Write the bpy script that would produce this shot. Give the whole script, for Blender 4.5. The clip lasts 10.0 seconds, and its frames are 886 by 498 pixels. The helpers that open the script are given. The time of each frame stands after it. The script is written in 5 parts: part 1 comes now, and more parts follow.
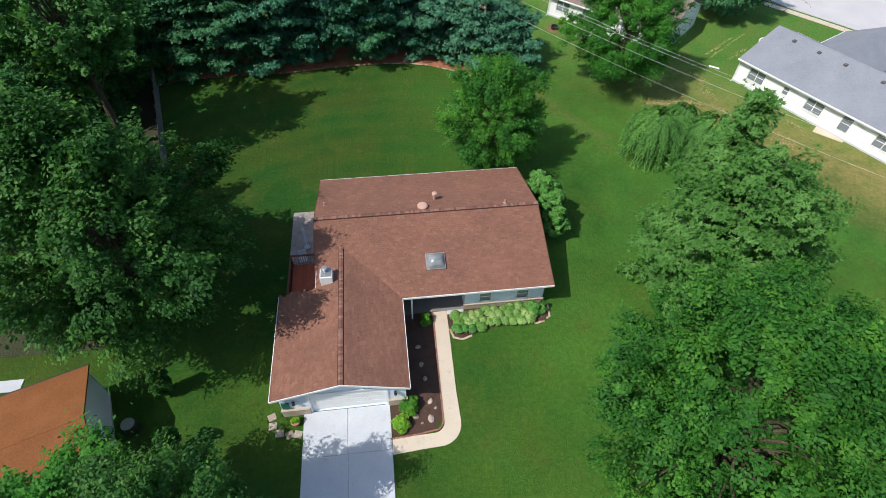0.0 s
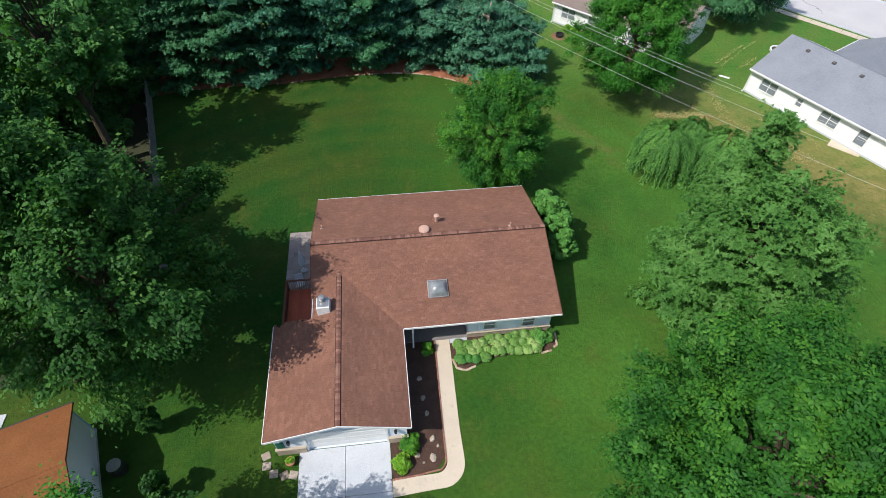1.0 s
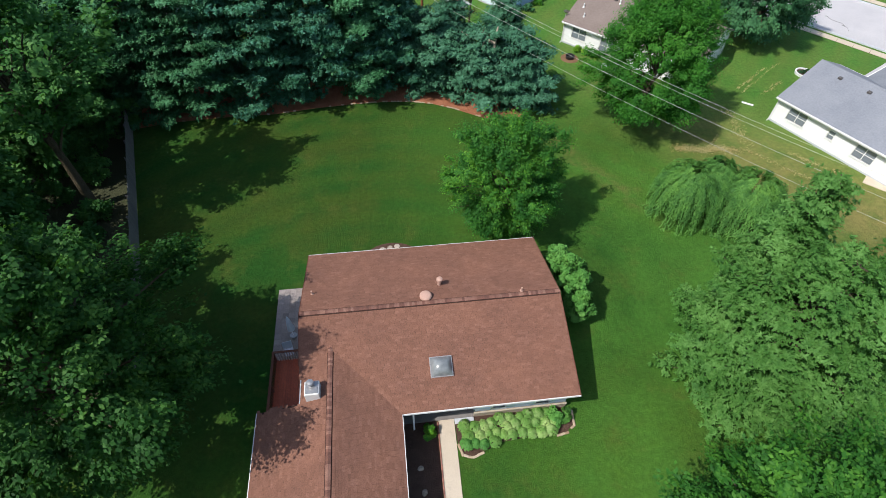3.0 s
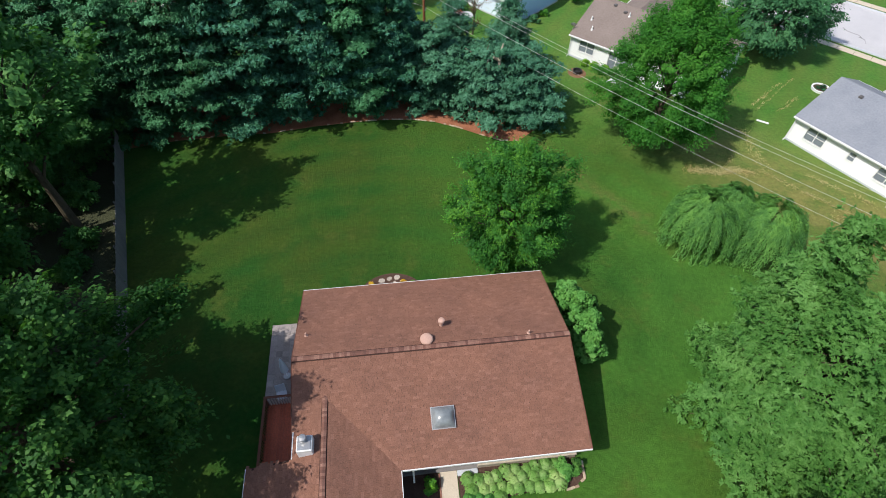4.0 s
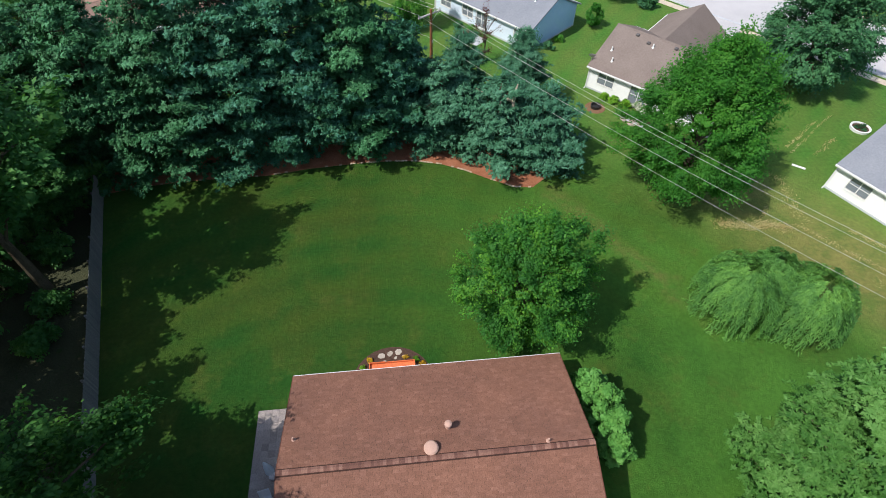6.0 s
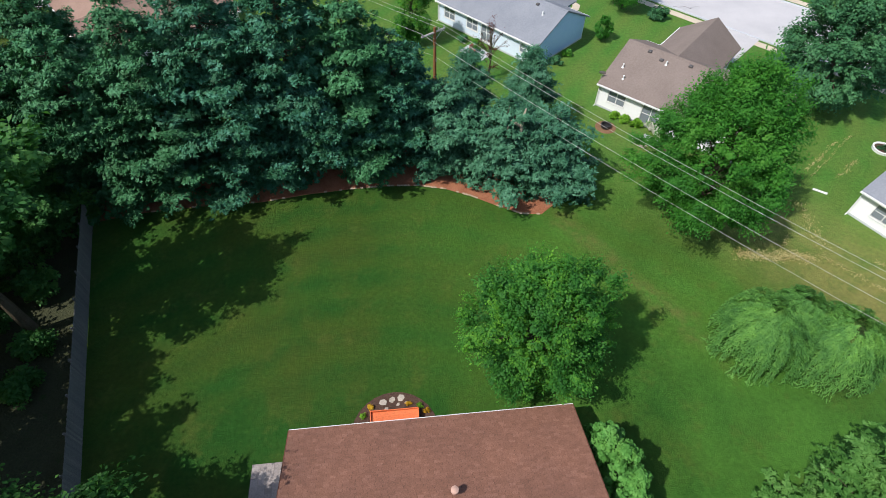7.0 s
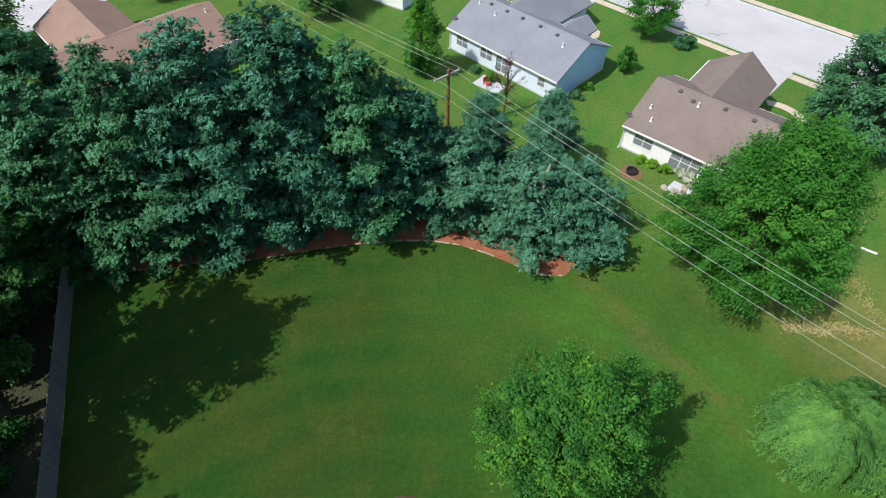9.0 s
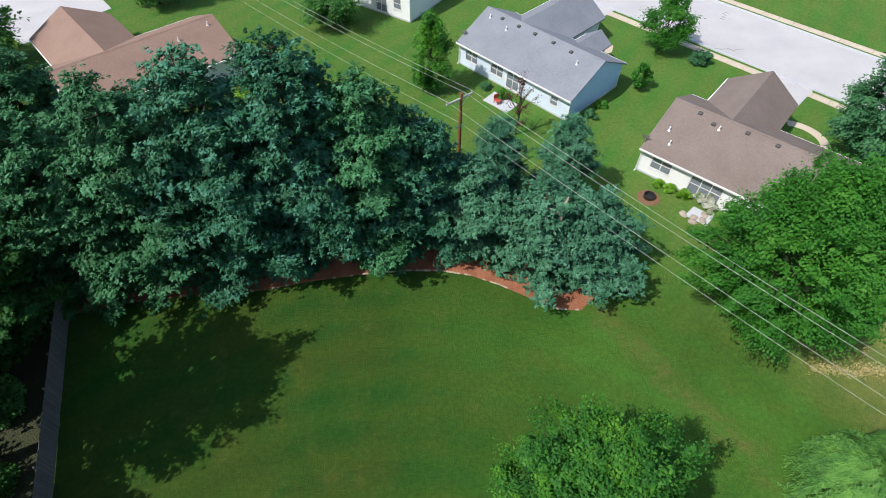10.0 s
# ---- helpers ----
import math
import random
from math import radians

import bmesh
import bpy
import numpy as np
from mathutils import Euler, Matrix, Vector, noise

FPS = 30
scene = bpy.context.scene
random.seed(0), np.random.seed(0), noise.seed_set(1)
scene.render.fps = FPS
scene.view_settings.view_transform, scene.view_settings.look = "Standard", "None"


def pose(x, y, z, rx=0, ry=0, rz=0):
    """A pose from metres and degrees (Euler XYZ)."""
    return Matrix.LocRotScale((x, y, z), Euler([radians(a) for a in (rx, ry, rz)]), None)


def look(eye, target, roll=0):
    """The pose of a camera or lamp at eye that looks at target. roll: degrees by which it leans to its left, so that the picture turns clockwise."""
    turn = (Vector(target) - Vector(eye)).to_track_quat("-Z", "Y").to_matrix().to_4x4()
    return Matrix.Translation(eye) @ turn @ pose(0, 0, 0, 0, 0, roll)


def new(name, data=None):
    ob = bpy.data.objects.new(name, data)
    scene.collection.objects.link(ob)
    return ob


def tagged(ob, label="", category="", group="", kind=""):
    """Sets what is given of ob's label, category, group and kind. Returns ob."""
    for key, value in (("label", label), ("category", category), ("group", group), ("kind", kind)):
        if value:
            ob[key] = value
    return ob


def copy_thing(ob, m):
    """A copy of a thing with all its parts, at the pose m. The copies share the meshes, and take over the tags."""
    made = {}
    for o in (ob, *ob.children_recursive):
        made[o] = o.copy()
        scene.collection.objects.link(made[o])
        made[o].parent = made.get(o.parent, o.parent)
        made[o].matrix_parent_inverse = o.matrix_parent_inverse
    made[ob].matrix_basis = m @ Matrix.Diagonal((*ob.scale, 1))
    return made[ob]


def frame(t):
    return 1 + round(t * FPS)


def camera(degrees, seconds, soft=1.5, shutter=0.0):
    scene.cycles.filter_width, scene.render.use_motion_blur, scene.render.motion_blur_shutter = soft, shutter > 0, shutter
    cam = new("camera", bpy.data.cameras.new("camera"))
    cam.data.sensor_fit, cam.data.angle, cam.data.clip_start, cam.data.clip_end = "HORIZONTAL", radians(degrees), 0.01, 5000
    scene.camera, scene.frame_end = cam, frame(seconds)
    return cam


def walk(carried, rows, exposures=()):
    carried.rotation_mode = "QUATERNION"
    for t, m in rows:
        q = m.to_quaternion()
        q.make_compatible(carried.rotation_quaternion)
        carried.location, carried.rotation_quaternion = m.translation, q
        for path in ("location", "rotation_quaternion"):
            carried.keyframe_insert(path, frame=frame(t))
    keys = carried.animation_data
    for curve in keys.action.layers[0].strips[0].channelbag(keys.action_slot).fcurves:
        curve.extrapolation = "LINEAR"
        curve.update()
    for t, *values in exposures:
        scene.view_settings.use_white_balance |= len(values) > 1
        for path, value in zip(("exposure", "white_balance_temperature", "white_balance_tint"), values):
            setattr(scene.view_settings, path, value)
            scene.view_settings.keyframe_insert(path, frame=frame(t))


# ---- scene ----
cam = camera(80.0, 10.0, 0.9)
PATH = [
    (0, (3.412, -3.862, 30.559), (3.598, -2.57, 29.044), 1.7),
    (0.5, (3.5, -2.722, 30.572), (3.684, -1.432, 29.054), 1.6),
    (1, (3.6, -1.446, 30.538), (3.782, -0.159, 29.018), 1.6),
    (1.5, (3.745, -0.106, 30.495), (3.926, 1.178, 28.972), 1.5),
    (2, (3.848, 1.287, 30.502), (4.028, 2.567, 28.977), 1.5),
    (2.5, (4.037, 2.707, 30.507), (4.213, 3.988, 28.981), 1.3),
    (3.8, (4.424, 6.561, 30.622), (4.592, 7.838, 29.092), 1.1),
    (4, (4.537, 7.149, 30.577), (4.701, 8.428, 29.048), 1.0),
    (4.5, (4.722, 8.678, 30.572), (4.88, 9.957, 29.042), 0.9),
    (5, (4.872, 10.197, 30.561), (5.027, 11.477, 29.032), 0.9),
    (5.5, (4.987, 11.704, 30.594), (5.138, 12.985, 29.065), 0.8),
    (5.7, (4.967, 12.344, 30.639), (5.119, 13.622, 29.108), 1.1),
    (6.8, (5.108, 15.843, 30.721), (5.249, 17.118, 29.186), 0.8),
    (7, (5.121, 16.483, 30.75), (5.262, 17.757, 29.215), 0.8),
    (7.5, (5.218, 18.065, 30.799), (5.353, 19.338, 29.263), 0.7),
    (8, (5.218, 19.601, 30.907), (5.35, 20.872, 29.369), 0.8),
    (8.5, (5.206, 21.071, 30.98), (5.333, 22.343, 29.442), 0.7),
    (9, (5.001, 22.534, 31.019), (5.128, 23.807, 29.481), 0.8),
    (9.5, (4.763, 24.004, 31.112), (4.887, 25.276, 29.574), 0.9),
    (10, (4.435, 25.417, 31.188), (4.561, 26.688, 29.65), 1.1),
]
walk(cam, [(t, look(eye, target, roll)) for t, eye, target, roll in PATH])

# ---- light ----
SUN = Vector((-0.71, -0.31, 1.0)).normalized()   # towards the sun
world = bpy.data.worlds.new("world")
scene.world = world
world.use_nodes = True
wt = world.node_tree
sky = wt.nodes.new("ShaderNodeTexSky")
sky.sky_type = "NISHITA"
sky.sun_disc = False
sky.sun_elevation = math.asin(SUN.z)
sky.sun_rotation = math.atan2(SUN.x, SUN.y)
sky.air_density, sky.dust_density = 1.2, 1.5
wt.nodes["Background"].inputs["Strength"].default_value = 0.15
wt.links.new(sky.outputs[0], wt.nodes["Background"].inputs[0])
lamp = bpy.data.lights.new("sun", "SUN")
lamp.energy, lamp.angle, lamp.color = 4.5, radians(0.5), (1.0, 0.955, 0.89)
sun = new("sun", lamp)
sun.matrix_world = look(SUN * 80, (0, 0, 0))


# ---- materials ----
def shader(name, rough=0.8, metal=0.0):
    m = bpy.data.materials.new(name)
    m.use_nodes = True
    nt = m.node_tree
    p = nt.nodes["Principled BSDF"]
    p.inputs["Roughness"].default_value = rough
    p.inputs["Metallic"].default_value = metal
    return m, nt, p


def noise_at(nt, scale, detail=4.0, vec=None, rough=0.55):
    n = nt.nodes.new("ShaderNodeTexNoise")
    n.inputs["Scale"].default_value = scale
    n.inputs["Detail"].default_value = detail
    n.inputs["Roughness"].default_value = rough
    if vec is not None:
        nt.links.new(vec, n.inputs["Vector"])
    return n.outputs["Fac"]


def place(nt):
    return nt.nodes.new("ShaderNodeNewGeometry").outputs["Position"]


def math_node(nt, op, a, b=None, c=None):
    n = nt.nodes.new("ShaderNodeMath")
    n.operation = op
    for k, v in enumerate((a, b, c)):
        if v is None:
            continue
        if isinstance(v, (int, float)):
            n.inputs[k].default_value = v
        else:
            nt.links.new(v, n.inputs[k])
    return n.outputs[0]


def spread(nt, v, lo, hi):
    n = nt.nodes.new("ShaderNodeMapRange")
    n.inputs["From Min"].default_value, n.inputs["From Max"].default_value = lo, hi
    nt.links.new(v, n.inputs["Value"])
    return n.outputs[0]


def mix(nt, fac, a, b, blend="MIX"):
    n = nt.nodes.new("ShaderNodeMix")
    n.data_type, n.blend_type = "RGBA", blend
    for key, v in ((0, fac), (6, a), (7, b)):
        if isinstance(v, tuple):
            n.inputs[key].default_value = (*v, 1.0)
        elif isinstance(v, (int, float)):
            n.inputs[key].default_value = v
        else:
            nt.links.new(v, n.inputs[key])
    return n.outputs[2]


def bump(nt, p, height, strength, distance=0.02):
    b = nt.nodes.new("ShaderNodeBump")
    b.inputs["Strength"].default_value, b.inputs["Distance"].default_value = strength, distance
    nt.links.new(height, b.inputs["Height"])
    nt.links.new(b.outputs[0], p.inputs["Normal"])


def grained(name, dark, light, fine=30.0, broad=0.7, rough=0.85, relief=0.4, stain=None, metal=0.0, depth=0.02):
    """Two scales of variation between two colours, with a stain colour if given."""
    m, nt, p = shader(name, rough, metal)
    if rough >= 0.9:
        p.inputs["Specular IOR Level"].default_value = 0.08
    pos = place(nt)
    a = spread(nt, noise_at(nt, fine, 3, pos), 0.3, 0.7)
    b = spread(nt, noise_at(nt, broad, 4, pos), 0.3, 0.7)
    f = math_node(nt, "MULTIPLY_ADD", a, 0.5, math_node(nt, "MULTIPLY", b, 0.5))
    c = mix(nt, f, dark, light)
    if stain:
        s = spread(nt, noise_at(nt, broad * 2.7, 6, pos, 0.7), 0.58, 0.75)
        c = mix(nt, s, c, stain)
    nt.links.new(c, p.inputs["Base Color"])
    bump(nt, p, a, relief, depth)
    return m


def lap_siding(name, dark, light, lap=0.18, rough=0.5):
    """Painted lapped boards: a saw-tooth relief up the wall."""
    m, nt, p = shader(name, rough)
    pos = place(nt)
    sep = nt.nodes.new("ShaderNodeSeparateXYZ")
    nt.links.new(pos, sep.inputs[0])
    saw = math_node(nt, "FRACT", math_node(nt, "DIVIDE", sep.outputs[2], lap))
    f = math_node(nt, "MULTIPLY_ADD", spread(nt, noise_at(nt, 5, 3, pos), 0.3, 0.7), 0.5, math_node(nt, "MULTIPLY", spread(nt, noise_at(nt, 0.8, 3, pos), 0.3, 0.7), 0.5))
    nt.links.new(mix(nt, f, dark, light), p.inputs["Base Color"])
    bump(nt, p, math_node(nt, "SUBTRACT", 1.0, saw), 0.8, 0.02)
    return m


def piecewise(name, colours, fine=40.0, rough=0.9, relief=0.3, depth=0.006, broad=0.5):
    """Separate pieces, each of its own tone."""
    m, nt, p = shader(name, rough)
    geo = nt.nodes.new("ShaderNodeNewGeometry")
    oi = nt.nodes.new("ShaderNodeObjectInfo")
    r = math_node(nt, "FRACT", math_node(nt, "ADD", geo.outputs["Random Per Island"], oi.outputs["Random"]))
    ramp = nt.nodes.new("ShaderNodeValToRGB")
    e = ramp.color_ramp.elements
    while len(e) < len(colours):
        e.new(0.5)
    for k, c in enumerate(colours):
        e[k].position = k / (len(colours) - 1)
        e[k].color = (*c, 1)
    nt.links.new(r, ramp.inputs[0])
    g = spread(nt, noise_at(nt, fine, 2, geo.outputs["Position"]), 0.25, 0.75)
    b = spread(nt, noise_at(nt, broad, 4, geo.outputs["Position"]), 0.3, 0.7)
    c = mix(nt, 1.0, ramp.outputs[0], mix(nt, g, (0.72, 0.72, 0.72), (1.25, 1.22, 1.2)), "MULTIPLY")
    c = mix(nt, 1.0, c, mix(nt, b, (0.88, 0.88, 0.9), (1.1, 1.08, 1.06)), "MULTIPLY")
    nt.links.new(c, p.inputs["Base Color"])
    bump(nt, p, g, relief, depth)
    return m


def foliage(name, dark, mid, light, through_it=0.38, clump=0.35, rough=0.6):
    m, nt, p = shader(name, rough)
    geo = nt.nodes.new("ShaderNodeNewGeometry")
    oi = nt.nodes.new("ShaderNodeObjectInfo")
    n = spread(nt, noise_at(nt, clump, 2, geo.outputs["Position"]), 0.32, 0.68)
    n2 = spread(nt, noise_at(nt, 1.7, 2, geo.outputs["Position"]), 0.35, 0.65)
    f = math_node(nt, "MULTIPLY_ADD", n, 0.42, math_node(nt, "MULTIPLY", n2, 0.34))
    f = math_node(nt, "MULTIPLY_ADD", geo.outputs["Random Per Island"], 0.24, f)
    ramp = nt.nodes.new("ShaderNodeValToRGB")
    e = ramp.color_ramp.elements
    e.new(0.5)
    for k, (q, c) in enumerate(((0.12, dark), (0.5, mid), (0.9, light))):
        e[k].position, e[k].color = q, (*c, 1)
    nt.links.new(f, ramp.inputs[0])
    tone = mix(nt, 1.0, ramp.outputs[0], mix(nt, oi.outputs["Random"], (0.88, 0.9, 0.9), (1.1, 1.06, 1.0)), "MULTIPLY")
    nt.links.new(tone, p.inputs["Base Color"])
    p.inputs["Specular IOR Level"].default_value = 0.2
    t = nt.nodes.new("ShaderNodeBsdfTranslucent")
    nt.links.new(mix(nt, 1.0, tone, (1.3, 1.35, 0.6), "MULTIPLY"), t.inputs[0])
    s = nt.nodes.new("ShaderNodeMixShader")
    s.inputs[0].default_value = through_it
    nt.links.new(p.outputs[0], s.inputs[1])
    nt.links.new(t.outputs[0], s.inputs[2])
    nt.links.new(s.outputs[0], nt.nodes["Material Output"].inputs["Surface"])
    return m


def lawn_material():
    m, nt, p = shader("lawn", 0.9)
    pos = place(nt)
    sep = nt.nodes.new("ShaderNodeSeparateXYZ")
    nt.links.new(pos, sep.inputs[0])
    x, y = sep.outputs[0], sep.outputs[1]
    fine = spread(nt, noise_at(nt, 22.0, 3, pos, 0.7), 0.25, 0.75)
    tuft = spread(nt, noise_at(nt, 3.2, 5, pos, 0.65), 0.3, 0.7)
    patch = spread(nt, noise_at(nt, 0.22, 5, pos, 0.6), 0.35, 0.68)
    broad = spread(nt, noise_at(nt, 0.06, 3, pos), 0.35, 0.65)
    c = mix(nt, patch, (0.015, 0.074, 0.010), (0.034, 0.094, 0.012))
    c = mix(nt, math_node(nt, "MULTIPLY", broad, 0.6), c, (0.024, 0.106, 0.016))
    blotch = spread(nt, noise_at(nt, 0.11, 6, pos, 0.62), 0.42, 0.62)
    c = mix(nt, math_node(nt, "MULTIPLY", blotch, 0.8), c, (0.053, 0.078, 0.013))
    streak = spread(nt, noise_at(nt, 0.7, 5, pos, 0.75), 0.50, 0.72)
    c = mix(nt, math_node(nt, "MULTIPLY", streak, 0.45), c, (0.028, 0.114, 0.018))
    # sunlit brightness put into the turf colour, growing towards +x
    sunlit_tint = math_node(nt, "MULTIPLY", spread(nt, x, 2.0, 16.0), spread(nt, noise_at(nt, 0.13, 5, pos, 0.6), 0.22, 0.6))
    c = mix(nt, math_node(nt, "MULTIPLY", sunlit_tint, 0.95), c, (0.072, 0.196, 0.027))
    # thinner, yellower turf on the street-side half
    thin = math_node(nt, "MULTIPLY", spread(nt, y, 21.0, 13.0), spread(nt, noise_at(nt, 0.3, 6, pos, 0.7), 0.3, 0.7))
    c = mix(nt, math_node(nt, "MULTIPLY", thin, 0.6), c, (0.080, 0.160, 0.017))
    # mowing arcs round the front of the pines
    dx, dy = math_node(nt, "SUBTRACT", x, 2.0), math_node(nt, "SUBTRACT", y, 22.0)
    r = math_node(nt, "SQRT", math_node(nt, "ADD", math_node(nt, "MULTIPLY", dx, dx), math_node(nt, "MULTIPLY", math_node(nt, "MULTIPLY", dy, dy), 1.3)))
    arc = math_node(nt, "SINE", math_node(nt, "MULTIPLY_ADD", r, 2.3, math_node(nt, "MULTIPLY", noise_at(nt, 0.3, 3, pos), 4.0)))
    c = mix(nt, math_node(nt, "MULTIPLY", math_node(nt, "MULTIPLY_ADD", arc, 0.11, 0.2), spread(nt, y, 29.0, 33.0)), c, (0.075, 0.125, 0.014))
    # thin yellowing patches
    worn = spread(nt, noise_at(nt, 0.45, 6, pos, 0.72), 0.54, 0.78)
    c = mix(nt, math_node(nt, "MULTIPLY", worn, 0.6), c, (0.120, 0.140, 0.028))
    # trodden trail over the side lawn, from the pines towards the willow
    tn = math_node(nt, "MULTIPLY", math_node(nt, "SUBTRACT", noise_at(nt, 0.25, 3, pos), 0.5), 5.0)
    ta = math_node(nt, "ADD", math_node(nt, "MULTIPLY", math_node(nt, "SUBTRACT", x, 17.2), 0.867), math_node(nt, "MULTIPLY", math_node(nt, "SUBTRACT", y, 45.3), 0.498))
    trail = spread(nt, math_node(nt, "ABSOLUTE", math_node(nt, "ADD", ta, tn)), 1.3, 0.15)
    trail = math_node(nt, "MULTIPLY", math_node(nt, "MULTIPLY", trail, spread(nt, y, 30.0, 34.0)), math_node(nt, "MULTIPLY", spread(nt, y, 47.0, 44.5), spread(nt, noise_at(nt, 0.9, 5, pos, 0.7), 0.35, 0.65)))
    c = mix(nt, math_node(nt, "MULTIPLY", trail, 0.6), c, (0.175, 0.150, 0.050))
    # dry strip below the wires: a band along the line from the pole
    off = math_node(nt, "ADD", math_node(nt, "MULTIPLY", math_node(nt, "SUBTRACT", x, 36.5), 0.80), math_node(nt, "MULTIPLY", math_node(nt, "SUBTRACT", y, 39.5), 0.60))
    band = spread(nt, math_node(nt, "ABSOLUTE", off), 8.5, 1.5)
    near = spread(nt, x, 23.0, 32.0)
    dry = math_node(nt, "MULTIPLY", math_node(nt, "MULTIPLY", band, near), spread(nt, noise_at(nt, 0.5, 6, pos, 0.7), 0.22, 0.56))
    c = mix(nt, math_node(nt, "MULTIPLY", dry, 0.95), c, (0.30, 0.25, 0.085))
    # richer lawns on the street side
    far = spread(nt, math_node(nt, "ADD", math_node(nt, "MULTIPLY", x, 0.6), y), 54.0, 70.0)
    c = mix(nt, math_node(nt, "MULTIPLY", far, math_node(nt, "MULTIPLY_ADD", tuft, 0.25, 0.55)), c, mix(nt, patch, (0.072, 0.228, 0.036), (0.140, 0.250, 0.050)))
    stripe = math_node(nt, "SINE", math_node(nt, "MULTIPLY", math_node(nt, "ADD", math_node(nt, "MULTIPLY", x, 0.77), math_node(nt, "MULTIPLY", y, -0.64)), 2.4))
    c = mix(nt, math_node(nt, "MULTIPLY", far, math_node(nt, "MULTIPLY_ADD", stripe, 0.16, 0.18)), c, (0.15, 0.20, 0.045))
    c = mix(nt, 1.0, c, mix(nt, fine, (0.72, 0.74, 0.74), (1.05, 1.05, 1.05)), "MULTIPLY")
    c = mix(nt, 1.0, c, mix(nt, tuft, (0.78, 0.8, 0.8), (1.18, 1.16, 1.15)), "MULTIPLY")
    nt.links.new(c, p.inputs["Base Color"])
    p.inputs["Specular IOR Level"].default_value = 0.15
    bump(nt, p, math_node(nt, "ADD", fine, tuft), 0.7, 0.05)
    return m


M = {}
M["lawn"] = lawn_material()
M["shingle"] = piecewise("brown_shingle", [(0.180, 0.086, 0.058), (0.200, 0.096, 0.065), (0.220, 0.107, 0.074), (0.190, 0.090, 0.061), (0.240, 0.119, 0.084)], 17, 0.92, 0.5, 0.01)
M["ridge_cap"] = piecewise("ridge_cap_shingle", [(0.13, 0.06, 0.047), (0.18, 0.085, 0.063), (0.28, 0.155, 0.118), (0.15, 0.07, 0.054)], 20, 0.92)
M["underlay"] = grained("roof_underlay", (0.05, 0.028, 0.024), (0.07, 0.038, 0.03), 30, 1, 0.95)
M["orange_roof"] = grained("orange_brown_shingle", (0.17, 0.068, 0.028), (0.27, 0.112, 0.046), 9, 0.6, 0.9, 0.4, (0.20, 0.085, 0.045))
M["grey_roof"] = grained("grey_shingle", (0.19, 0.205, 0.24), (0.27, 0.285, 0.32), 7, 0.5, 0.9, 0.3)
M["taupe_roof"] = grained("taupe_shingle", (0.175, 0.14, 0.125), (0.25, 0.205, 0.185), 7, 0.5, 0.9, 0.3)
M["peach_roof"] = grained("peach_shingle", (0.235, 0.155, 0.125), (0.315, 0.215, 0.175), 7, 0.5, 0.9, 0.3)
M["siding"] = lap_siding("pale_siding", (0.60, 0.70, 0.84), (0.70, 0.78, 0.89))
M["white_siding"] = lap_siding("white_siding", (0.80, 0.81, 0.83), (0.87, 0.87, 0.88))
M["white"] = grained("white_paint", (0.74, 0.75, 0.76), (0.83, 0.83, 0.82), 6, 0.8, 0.45, 0.05)
# blue skylight on shaded pale siding, put into its colour
M["sky_tinted_siding"] = lap_siding("pale_sky_tinted_siding", (0.36, 0.56, 0.84), (0.44, 0.63, 0.88))
M["stone"] = grained("beige_stone", (0.36, 0.29, 0.22), (0.50, 0.43, 0.34), 9, 2, 0.85, 0.4)
M["concrete"] = grained("pale_concrete", (0.43, 0.46, 0.51), (0.57, 0.59, 0.62), 14, 0.5, 0.85, 0.25, (0.40, 0.40, 0.40))
M["path"] = grained("tan_concrete", (0.50, 0.42, 0.33), (0.63, 0.54, 0.43), 16, 0.6, 0.85, 0.25, (0.43, 0.36, 0.29))
M["road"] = grained("pale_road", (0.42, 0.41, 0.43), (0.56, 0.54, 0.55), 9, 0.3, 0.85, 0.2, (0.46, 0.45, 0.46))
M["crack"] = grained("tar_crack", (0.22, 0.21, 0.21), (0.30, 0.29, 0.29), 10, 1)
M["mulch"] = grained("brown_mulch", (0.075, 0.045, 0.035), (0.145, 0.088, 0.068), 24, 1.6, 0.95, 1.0, (0.19, 0.12, 0.09), depth=0.04)
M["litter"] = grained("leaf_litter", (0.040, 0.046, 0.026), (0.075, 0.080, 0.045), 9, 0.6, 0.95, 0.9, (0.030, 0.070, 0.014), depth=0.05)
M["tan_mulch"] = grained("tan_mulch", (0.16, 0.085, 0.05), (0.27, 0.16, 0.10), 14, 1.1, 0.95, 0.8)
M["vent"] = grained("dark_grey_vent", (0.07, 0.065, 0.065), (0.11, 0.10, 0.10), 14, 2, 0.6, 0.1)
M["straw"] = grained("red_pine_straw", (0.24, 0.088, 0.046), (0.42, 0.185, 0.110), 14, 1.1, 0.95, 0.9, (0.42, 0.21, 0.12), depth=0.04)
M["edging"] = piecewise("edging_stone", [(0.40, 0.31, 0.22), (0.52, 0.42, 0.31), (0.36, 0.25, 0.17), (0.58, 0.50, 0.40)], 20)
M["brick"] = piecewise("edging_brick", [(0.26, 0.11, 0.075), (0.36, 0.17, 0.12), (0.31, 0.16, 0.12), (0.22, 0.10, 0.08)], 20)
M["stone_dust"] = grained("stone_dust", (0.17, 0.155, 0.15), (0.24, 0.22, 0.21), 20, 1.0)
M["paver"] = piecewise("grey_paver", [(0.22, 0.195, 0.19), (0.33, 0.295, 0.285), (0.27, 0.24, 0.235), (0.37, 0.335, 0.32)], 22)
M["deck"] = piecewise("red_deck_board", [(0.40, 0.085, 0.038), (0.47, 0.105, 0.048), (0.43, 0.095, 0.042), (0.36, 0.078, 0.036)], 14, 0.6)
